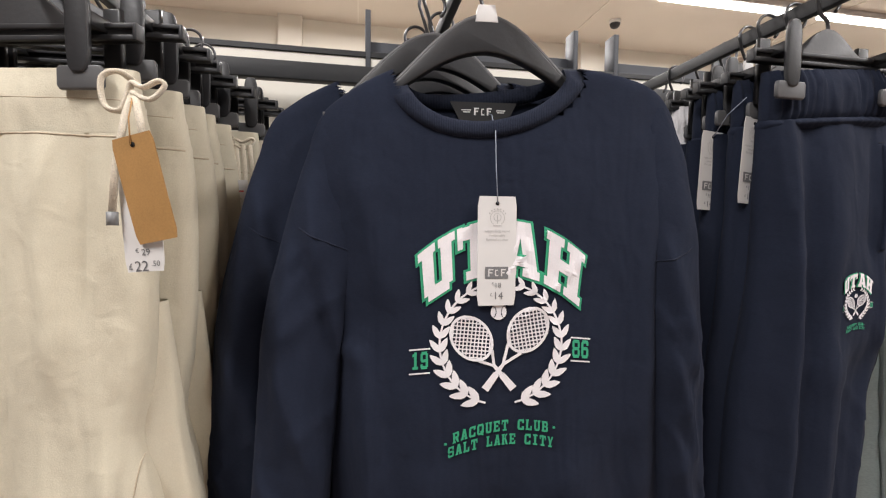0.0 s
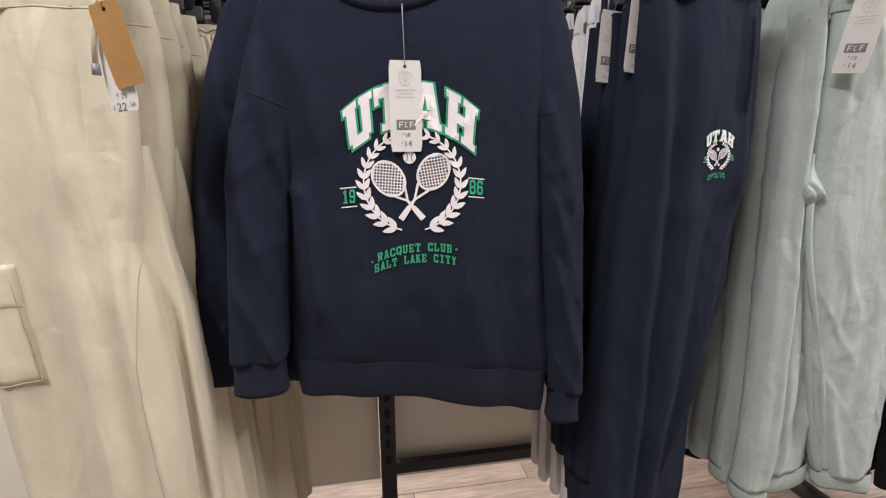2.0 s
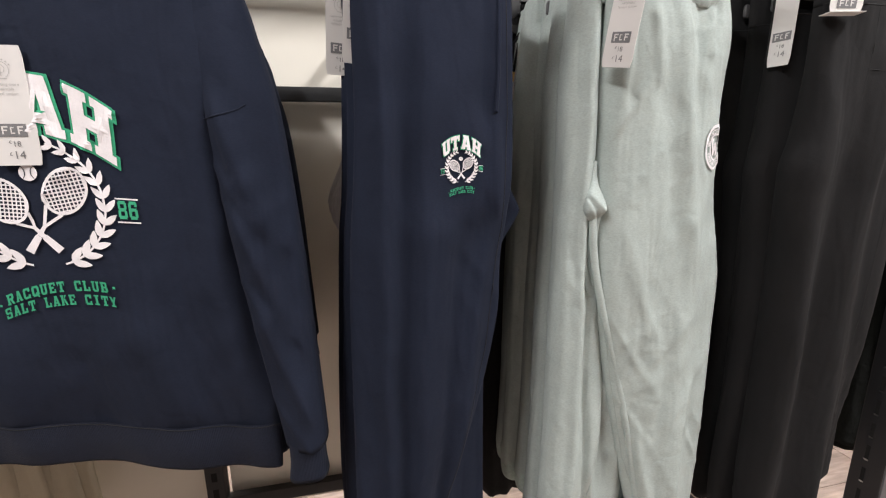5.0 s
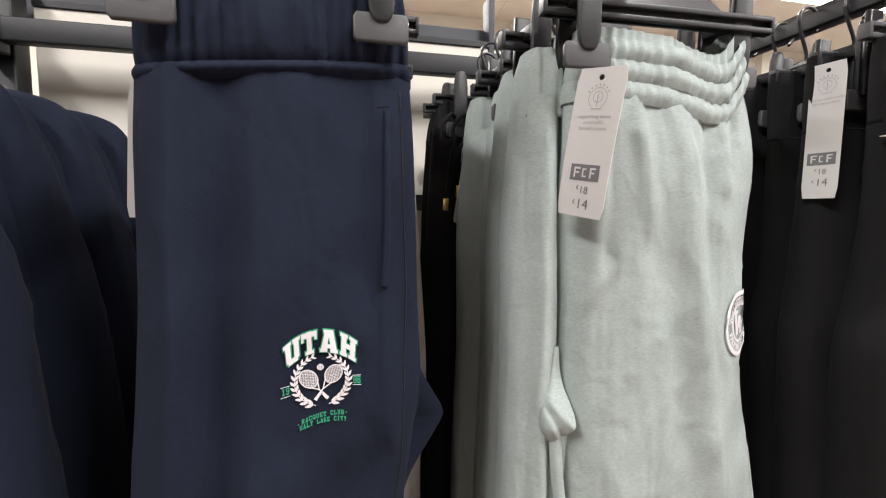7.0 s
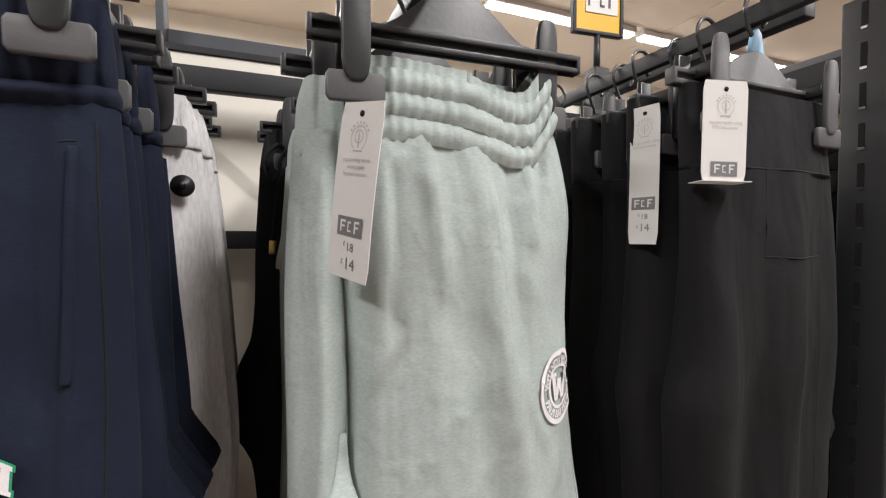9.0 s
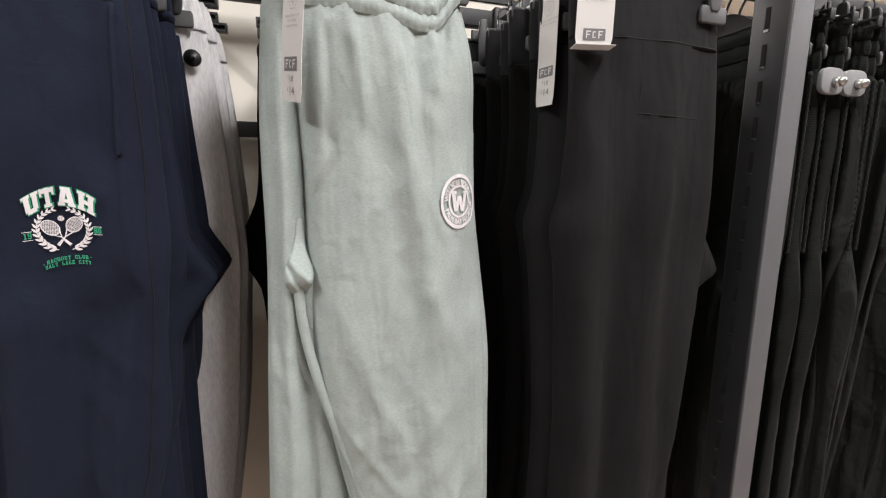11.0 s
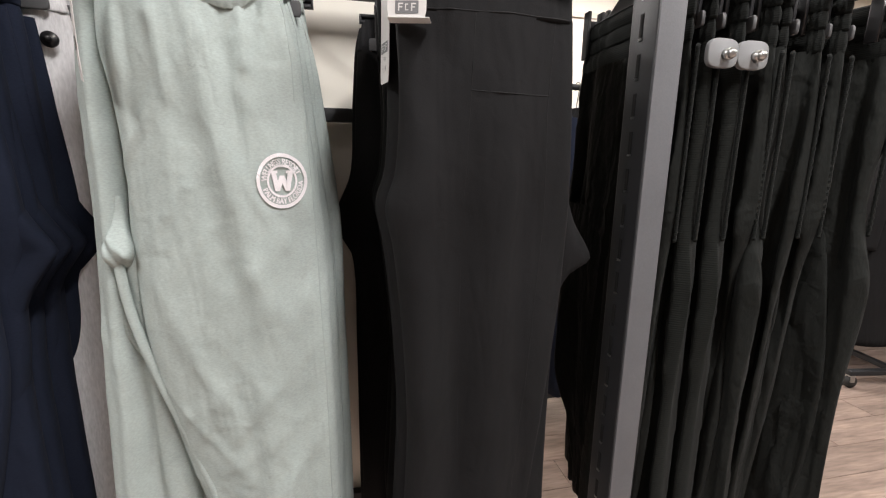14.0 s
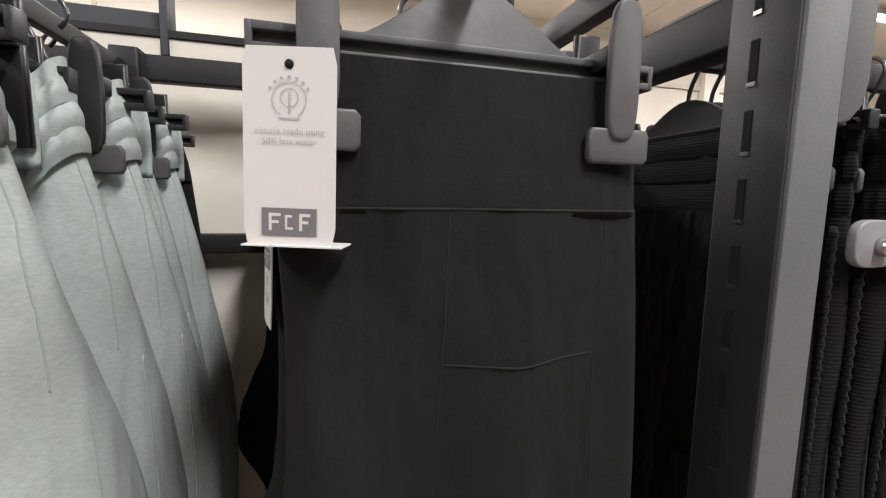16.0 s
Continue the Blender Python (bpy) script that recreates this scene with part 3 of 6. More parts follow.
# ---- swing tags ----
def tag_card(parent, m, w=0.044, h=0.124, kind="eco", material=None, bend=0.0, line=(), name="swing_tag", label=""):
    """A card, hung from a hole near its top; local origin is the hole, the card goes down."""
    pts = []
    c = 0.003
    z1, z0 = 0.008, 0.008 - h
    for cx, cz, a0 in ((w / 2 - c, z1 - c, 0), (-w / 2 + c, z1 - c, 90), (-w / 2 + c, z0 + c, 180), (w / 2 - c, z0 + c, 270)):
        for k in range(4):
            a = radians(a0 + k * 30)
            pts.append((cx + c * math.cos(a), cz + c * math.sin(a)))

    def place(x, z, y=-0.0006):
        if bend:
            y += bend * (z1 - z) ** 2 * 40
        return (x, y, z)

    bm = bmesh.new()
    rows = 12
    grid = []
    for j in range(rows + 1):
        z = z1 + (z0 - z1) * j / rows
        ins = c * 0.6 if j in (0, rows) else 0
        grid.append([[bm.verts.new(place(x * (w / 2 - ins), z, y)) for x in (-1, 0, 1)] for y in (-0.0004, 0.0004)])
    for a, b in zip(grid, grid[1:]):
        for i in range(2):
            bm.faces.new((a[0][i], a[0][i + 1], b[0][i + 1], b[0][i]))
            bm.faces.new((a[1][i + 1], a[1][i], b[1][i], b[1][i + 1]))
        bm.faces.new((a[1][0], a[0][0], b[0][0], b[1][0]))
        bm.faces.new((a[0][2], a[1][2], b[1][2], b[0][2]))
    for g, order in ((grid[0], 1), (grid[-1], -1)):
        bm.faces.new([g[1][0], g[1][1], g[1][2], g[0][2], g[0][1], g[0][0]][::order])
    bmesh.ops.recalc_face_normals(bm, faces=bm.faces)
    t = part(name, bm, material or M_CARD, parent, label or "white card swing tag with grey print", smooth=False)
    t.matrix_local = m
    hole = disc(bmesh.new(), (0, 0, 0), 0.0022, 0.0018, "y", 14)
    part("eyelet", hole, M_SLOT, t)
    dark, pale, inv = bmesh.new(), bmesh.new(), bmesh.new()

    def flat(s, size, z, b, x=0.0):
        vs, fs = text_mesh(s, size)
        add_flat(b, vs, fs, lambda px, pz: place(px + x, pz + z, -0.0009))

    def bar(x0, x1, za, zb, b, y=-0.0009):
        add_flat(b, [(x0, za), (x1, za), (x1, zb), (x0, zb)], [(0, 1, 2, 3)], lambda px, pz: place(px, pz, y))

    def ring(cx, cz, r, b, wd=0.0006, a0=0, a1=360):
        n = 20
        vs = []
        for k in range(n + 1):
            a = radians(a0 + (a1 - a0) * k / n)
            vs += [(cx + r * math.cos(a), cz + r * math.sin(a)), (cx + (r - wd) * math.cos(a), cz + (r - wd) * math.sin(a))]
        add_flat(b, vs, [(2 * k, 2 * k + 1, 2 * k + 3, 2 * k + 2) for k in range(n)], lambda px, pz: place(px, pz, -0.0009))

    if kind in ("eco", "ecofold"):
        ring(0, -0.0165, 0.0085, pale, 0.0005, -60, 240)
        ring(0, -0.0155, 0.0045, pale, 0.0005)
        bar(-0.0004, 0.0004, -0.023, -0.013, pale)
        bar(-0.005, 0.005, -0.0255, -0.0248, pale)
        for k in range(7):
            a = radians(30 + k * 20)
            ring(0.0105 * math.cos(a), -0.0165 + 0.0105 * math.sin(a), 0.0008, pale, 0.0008)
        lines = line or ("supporting more", "sustainably", "farmed cotton")
        for k, s in enumerate(lines):
            flat(s, 0.0044, -0.0325 - 0.0048 * k, pale)
        zl = 0.006 - h * (0.735 if kind == "eco" else 0.93)
        bar(-0.0135, 0.0135, zl, zl + 0.0135, dark)
        for x0, x1, za, zb in ((-0.010, -0.0085, .0025, .011), (-0.0085, -0.004, .0095, .011), (-0.0085, -0.005, .0060, .0074), (-0.002, 0.002, .003, .0042), (-0.002, -0.0008, .003, .009),
                               (-0.002, 0.0015, .009, .0102), (0.005, 0.0065, .0025, .011), (0.0065, 0.0105, .0095, .011), (0.0065, 0.0095, .0060, .0074)):
            bar(x0, x1, zl + za, zl + zb, inv, -0.0011)
        if kind == "eco":
            flat("€", 0.0045, zl - 0.0075, dark, -0.0045)
            flat("18", 0.0085, zl - 0.0105, dark, 0.0015)
            flat("£", 0.0055, zl - 0.0200, dark, -0.0062)
            flat("14", 0.0120, zl - 0.0235, dark, 0.002)
    elif kind == "price":
        flat("€", 0.0055, 0.025 - h, dark, -0.006)
        flat("29", 0.0085, 0.0225 - h, dark, 0.002)
        flat("£", 0.0080, 0.0105 - h, dark, -0.0135)
        flat("22", 0.0135, 0.0085 - h, dark, -0.003)
        flat(".50", 0.0070, 0.0125 - h, dark, 0.0105)
    elif kind == "barcode":
        red = bmesh.new()
        bar(-w * 0.38, w * 0.30, -0.010, -0.0075, red)
        bar(-w * 0.38, w * 0.10, -0.0135, -0.012, red)
        part("red_print", red, M_INKRED, t, "red printed lines", smooth=False)
        for k in range(3):
            bar(-w * 0.36, w * (0.2 - 0.1 * k), -0.021 - 0.004 * k, -0.0195 - 0.004 * k, pale)
        random.seed(5)
        x = -w * 0.36
        while x < w * 0.36:
            wd = random.choice((0.0005, 0.0009, 0.0014))
            bar(x, x + wd, -0.068, -0.053, dark)
            x += wd + random.choice((0.0006, 0.001))
        bar(-w * 0.36, w * 0.36, -0.0735, -0.0715, pale)
        flat("€29", 0.0070, 0.0255 - h, dark, 0.0)
        flat("£22.50", 0.0095, 0.012 - h, dark, 0.0)
    part("dark_print", dark, M_LOGOBOX if kind != "price" else M_INK, t, "grey printed price and block", smooth=False)
    part("pale_print", pale, M_INKPALE, t, "pale grey small print", smooth=False)
    if kind.startswith("eco"):
        part("block_mark", inv, M_CARD, t, "white marks in the grey block", smooth=False)
    if kind == "ecofold":
        part("folded_flap", boxed(-w / 2, w / 2 + 0.004, -0.004, 0.018, z0 - 0.0008, z0, 0.0), M_CARD, t, "card flap folded back", smooth=False)
    return t


def put(th, x, y, rz=0.0, dz=0.0):
    th.matrix_world = pose(x, y, dz, 0, 0, rz)
    return th


# ---- the college print ----
def block_letter(ch):
    """Slab letters from quads in a unit box."""
    s, f = 0.30, 0.16
    if ch == "U":
        return [(0.10, 0.0 + 0.12, 0.10 + s, 1), (1 - 0.10 - s, 0.12, 0.9, 1), (0.2, 0, 0.8, 0.24), (0.0, 1 - f, 0.5 - 0.04, 1), (0.54, 1 - f, 1, 1)]
    if ch == "T":
        return [(0, 1 - 0.24, 1, 1), (0.5 - s / 2, 0, 0.5 + s / 2, 1), (0.22, 0, 0.78, f), (0, 0.6, 0.15, 1), (0.85, 0.6, 1, 1)]
    if ch == "H":
        return [(0.08, 0, 0.08 + s, 1), (0.92 - s, 0, 0.92, 1), (0.1, 0.4, 0.9, 0.62), (0, 0, 0.46, f), (0.54, 0, 1, f), (0, 1 - f, 0.46, 1), (0.54, 1 - f, 1, 1)]
    return [(0.3, 0.18, 0.7, 0.36), (0, 0, 0.42, f), (0.58, 0, 1, f), (0.22, 1 - f, 0.72, 1)]


def slab_glyph(ch):
    """Small slab letters and figures: boxes, or four corners, in a unit box."""
    stem = [(0.08, 0, 0.38, 1), (0, 0, 0.46, 0.15), (0, 0.85, 0.46, 1)]
    ring = [(0, 0.12, 0.30, 0.88), (0.70, 0.12, 1, 0.88), (0.12, 0.80, 0.88, 1), (0.12, 0, 0.88, 0.20)]
    return {
        "R": stem + [(0.3, 0.82, 0.86, 1), (0.3, 0.42, 0.86, 0.60), (0.66, 0.50, 0.95, 0.92), ((0.42, 0.45), (0.72, 0.45), (1.0, 0.0), (0.68, 0.0))],
        "A": [((0.05, 0.0), (0.36, 0.0), (0.60, 1.0), (0.34, 1.0)), ((0.66, 0.0), (0.97, 0.0), (0.68, 1.0), (0.42, 1.0)), (0.25, 0.24, 0.75, 0.40), (0, 0, 0.42, 0.14), (0.58, 0, 1, 0.14)],
        "C": [(0, 0.12, 0.30, 0.88), (0.12, 0.80, 0.95, 1), (0.12, 0, 0.95, 0.20), (0.68, 0.64, 0.96, 1), (0.68, 0, 0.96, 0.36)],
        "Q": ring + [((0.45, 0.32), (0.66, 0.40), (1.0, -0.10), (0.74, -0.10))],
        "U": [(0.08, 0.12, 0.36, 1), (0.64, 0.12, 0.92, 1), (0.18, 0, 0.82, 0.20), (0, 0.85, 0.44, 1), (0.56, 0.85, 1, 1)],
        "E": stem + [(0.2, 0.82, 0.94, 1), (0.2, 0, 0.94, 0.18), (0.3, 0.41, 0.72, 0.59), (0.74, 0.66, 0.94, 1), (0.74, 0, 0.94, 0.34)],
        "T": [(0, 0.80, 1, 1), (0.36, 0, 0.66, 1), (0.2, 0, 0.82, 0.15), (0, 0.6, 0.16, 1), (0.84, 0.6, 1, 1)],
        "L": stem + [(0.2, 0, 0.94, 0.18), (0.72, 0, 0.94, 0.42)],
        "B": stem + [(0.3, 0.82, 0.82, 1), (0.3, 0.42, 0.85, 0.58), (0.3, 0, 0.84, 0.18), (0.64, 0.56, 0.90, 0.92), (0.66, 0.08, 0.95, 0.48)],
        "S": [(0.1, 0.82, 0.92, 1), (0.1, 0.41, 0.90, 0.59), (0.06, 0, 0.9, 0.18), (0.02, 0.5, 0.30, 0.90), (0.68, 0.10, 0.96, 0.5), (0.72, 0.66, 0.94, 1), (0.04, 0, 0.26, 0.34)],
        "K": stem + [((0.3, 0.40), (0.5, 0.62), (0.92, 1.0), (0.62, 1.0)), ((0.40, 0.58), (0.62, 0.66), (1.0, 0.0), (0.68, 0.0))],
        "I": [(0.34, 0, 0.66, 1), (0.14, 0, 0.86, 0.15), (0.14, 0.85, 0.86, 1)],
        "Y": [((0.36, 0.40), (0.60, 0.50), (0.34, 1.0), (0.04, 1.0)), ((0.42, 0.40), (0.66, 0.44), (0.97, 1.0), (0.68, 1.0)), (0.36, 0, 0.66, 0.48), (0.2, 0, 0.82, 0.15)],
        "1": [(0.36, 0, 0.70, 1), (0.14, 0, 0.90, 0.15), (0.14, 0.74, 0.5, 0.90)],
        "9": [(0.70, 0.12, 1, 0.88), (0, 0.48, 0.30, 0.88), (0.12, 0.82, 0.88, 1), (0.12, 0.38, 0.88, 0.55), (0.06, 0, 0.88, 0.18), (0.0, 0.08, 0.28, 0.28)],
        "8": [(0, 0.56, 0.28, 0.90), (0.72, 0.56, 1, 0.90), (0, 0.10, 0.28, 0.46), (0.72, 0.10, 1, 0.46), (0.1, 0.82, 0.9, 1), (0.1, 0.42, 0.9, 0.60), (0.1, 0, 0.9, 0.18)],
        "6": [(0, 0.12, 0.30, 0.88), (0.70, 0.12, 1, 0.52), (0.12, 0.82, 0.9, 1), (0.12, 0.45, 0.88, 0.62), (0.12, 0, 0.88, 0.18), (0.70, 0.70, 0.98, 0.92)],
    }[ch]


def college_print(parent, front, cx, cz, k):
    """UTAH over a wreath and two rackets. cx, cz: the middle of the letters; k: metres a unit."""
    def place(x, z, out=0.0022):
        X, Z = cx + x * k, cz + z * k
        return (X, front(X, Z) - out, Z)

    def quad(b, p, out=0.0022, sub=4):
        (a, bq, c, d) = [Vector(q) for q in p]
        vs, fs = [], []
        for j in range(sub + 1):
            for i in range(sub + 1):
                s, t = i / sub, j / sub
                q = (a * (1 - s) + bq * s) * (1 - t) + (d * (1 - s) + c * s) * t
                vs.append((q.x, q.y))
        for j in range(sub):
            for i in range(sub):
                o = j * (sub + 1) + i
                fs.append((o, o + 1, o + sub + 2, o + sub + 1))
        add_flat(b, vs, fs, lambda x, z: place(x, z, out))

    def arch(u, v):
        q = (u / 148) ** 2
        return (u * (1 - 0.055 * (1 - v)), (67 - 64 * q) * v + (-35 - 60 * q) * (1 - v))

    spans = {"U": (-151, -78), "T": (-84, -12), "A": (-11, 74), "H": (72, 150)}
    for ch, (a, b) in spans.items():
        for grow, nm, material, out in ((4.5, "letter_outline", M_PRINTG, 0.0016), (0, "letter", M_PRINTW, 0.0028)):
            bmx = bmesh.new()
            g, gv = grow, grow / 105
            for x0, z0, x1, z1 in block_letter(ch):
                u0, u1 = a + 5 + (b - a - 10) * x0 - g, a + 5 + (b - a - 10) * x1 + g
                v0, v1 = 0.04 + z0 * 0.92 - gv, 0.04 + z1 * 0.92 + gv
                quad(bmx, [arch(u0, v0), arch(u1, v0), arch(u1, v1), arch(u0, v1)], out + random.random() * 0.0002)
            if ch == "A":
                w = b - a
                for lo, hi in (((0.08, 0.36), (0.33, 0.56)), ((0.64, 0.92), (0.44, 0.70))):
                    quad(bmx, [arch(a + w * lo[0] - g, 0.05), arch(a + w * lo[1] + g, 0.05), arch(a + w * hi[1] + g, 0.95 + gv), arch(a + w * hi[0] - g, 0.95 + gv)], out + 0.0001)
            part(nm, bmx, material, parent, "green printed letter outline" if grow else "white printed college letter", smooth=False)
    for sgn in (-1, 1):
        white = bmesh.new()
        stem = []
        for j in range(25):
            a = radians(-76 + j * 6.25)
            stem.append((sgn * 107 * math.cos(a), -153 + 107 * math.sin(a)))
        for p, q in zip(stem, stem[1:]):
            d = (Vector(q) - Vector(p)).normalized()
            o = Vector((-d.y, d.x)) * 1.8
            quad(white, [Vector(p) - o, Vector(q) - o, Vector(q) + o, Vector(p) + o], 0.0022, 1)
        for j in range(1, 24, 2):
            p = Vector(stem[j])
            d = (Vector(stem[j + 1]) - Vector(stem[j - 1])).normalized()
            ln = 34 - 0.5 * j
            for side in (-1, 1):
                ang = math.atan2(d.y, d.x) + side * radians(33)
                e = Vector((math.cos(ang), math.sin(ang)))
                o = Vector((-e.y, e.x)) * (7.0 - 0.12 * j)
                vs = [p, p + e * ln * 0.16 + o * 0.62, p + e * ln * 0.36 + o, p + e * ln * 0.66 + o * 0.84, p + e * ln * 0.88 + o * 0.4, p + e * ln,
                      p + e * ln * 0.88 - o * 0.4, p + e * ln * 0.66 - o * 0.84, p + e * ln * 0.36 - o, p + e * ln * 0.16 - o * 0.62]
                add_flat(white, [tuple(v) for v in vs], [tuple(range(10))], lambda x, z: place(x, z, 0.0023))
        part("wreath_branch", white, M_PRINTW, parent, "white printed laurel branch", smooth=False)
    for sgn, hx, hz, ang, neck in ((-1, -52, -143, 130, 77), (1, 47, -129, 54.5, 88)):
        white = bmesh.new()
        n = 26
        e = Vector((math.cos(radians(ang)), math.sin(radians(ang))))
        o = Vector((-e.y, e.x))
        c = Vector((hx, hz))
        rim = []
        for j in range(n + 1):
            a = 2 * math.pi * j / n
            rim.append((c + e * 44 * math.cos(a) + o * 34.5 * math.sin(a), c + e * 39 * math.cos(a) + o * 29.5 * math.sin(a)))
        for (p, q), (r, s) in zip(rim, rim[1:]):
            quad(white, [p, r, s, q], 0.0022, 1)
        for fam in (0, 1):
            for j in range(-5, 6):
                off = j * 6.6
                d1, d2 = (e + o).normalized(), (e - o).normalized()
                if fam:
                    d1, d2 = d2, d1
                best = [c + d2 * off + d1 * t for t in np.linspace(-44, 44, 45) if (((d2 * off + d1 * t).dot(e) / 40) ** 2 + ((d2 * off + d1 * t).dot(o) / 30) ** 2) < 1]
                if len(best) > 1:
                    p, q = best[0], best[-1]
                    quad(white, [p - d2 * 1.15, q - d2 * 1.15, q + d2 * 1.15, p + d2 * 1.15], 0.0020, 3)
        throat = c - e * (neck - 14)
        for side in (-1, 1):
            p = c - e * 40 + o * side * 14
            quad(white, [p - o * 2.8, p + o * 2.8, throat + o * 2.8, throat - o * 2.8], 0.0022, 2)
        mid, tail = throat - e * 20, throat - e * 54
        quad(white, [throat - o * 3, throat + o * 3, mid + o * 4, mid - o * 4], 0.0023, 2)
        quad(white, [mid - o * 5.5, mid + o * 5.5, tail + o * 7, tail - o * 7], 0.0025, 2)
        part("racket", white, M_PRINTW, parent, "white printed tennis racket", smooth=False)
    ball = bmesh.new()
    add_flat(ball, [(14 * math.cos(a) - 5, -97 + 14 * math.sin(a)) for a in np.linspace(0, 2 * math.pi, 22)[:-1]], [tuple(range(21))], lambda x, z: place(x, z, 0.0022))
    part("ball", ball, M_PRINTW, parent, "white printed tennis ball", smooth=False)
    lines = bmesh.new()
    for side in (-1, 1):
        pts = [(-5 + side * (13 - 8.5 * math.cos(t)), -97 + 11.5 * math.sin(t)) for t in np.linspace(-1.2, 1.2, 9)]
        for p, q in zip(pts, pts[1:]):
            quad(lines, [(p[0] - 0.7, p[1]), (p[0] + 0.7, p[1]), (q[0] + 0.7, q[1]), (q[0] - 0.7, q[1])], 0.0027, 1)
    part("ball_seam", lines, M_NAVY, parent, smooth=False)

    def words(s, mid, wide, high, base, name):
        b = bmesh.new()
        step = wide / len(s)
        for i, ch in enumerate(s):
            if ch == " ":
                continue
            x = mid - wide / 2 + (i + 0.10) * step
            for g in slab_glyph(ch):
                if len(g) == 4 and not isinstance(g[0], tuple):
                    g = ((g[0], g[1]), (g[2], g[1]), (g[2], g[3]), (g[0], g[3]))
                cs = [(x + u * step * 0.82, base(x + u * step * 0.82) + v * high) for u, v in g]
                quad(b, cs, 0.0022 + random.random() * 0.0002, 1)
        part(name, b, M_PRINTG, parent, "green printed slab letters", smooth=False)

    words("19", -141, 31, 30, lambda u: -196 + (u + 141) * 0.10, "year_number")
    words("86", 142, 33, 32, lambda u: -180 - (u - 142) * 0.10, "year_number")
    for x, zs, slope in ((-141, (-205, -163), 0.09), (142, (-187, -146), -0.10)):
        rule = bmesh.new()
        for z in zs:
            quad(rule, [(x - 18, z - 18 * slope), (x + 18, z + 18 * slope), (x + 18, z + 18 * slope + 2.6), (x - 18, z - 18 * slope + 2.6)], 0.0022, 1)
        part("rule", rule, M_PRINTW, parent, smooth=False)
    words("RACQUET CLUB", 2, 172, 19.5, lambda u: -307 - 0.0018 * (u - 30) ** 2, "club_lettering")
    words("SALT LAKE CITY", 3, 190, 19.5, lambda u: -333 - 0.0017 * (u - 26) ** 2, "city_lettering")
    dots = bmesh.new()
    for x, z in ((-95, -330), (97, -304)):
        quad(dots, [(x - 2.2, z - 2.2), (x + 2.2, z - 2.2), (x + 2.2, z + 2.2), (x - 2.2, z + 2.2)], 0.0022, 1)
    part("dots", dots, M_PRINTG, parent, smooth=False)


# ---- garments ----
def rel(ax, rows, y=0.0, h=0.02):
    """Rows of (z, left, right[, y, half depth]) with x in the hall, made relative to an arm."""
    out = []
    for r in rows:
        z, a, b = r[:3]
        out.append((z, a - ax, b - ax, r[3] if len(r) > 3 else y, r[4] if len(r) > 4 else h))
    return out


def pocket_line(c, pts, material, parent, name="pocket_seam", r=0.0012):
    return part(name, seam(c, pts, r), material, parent)


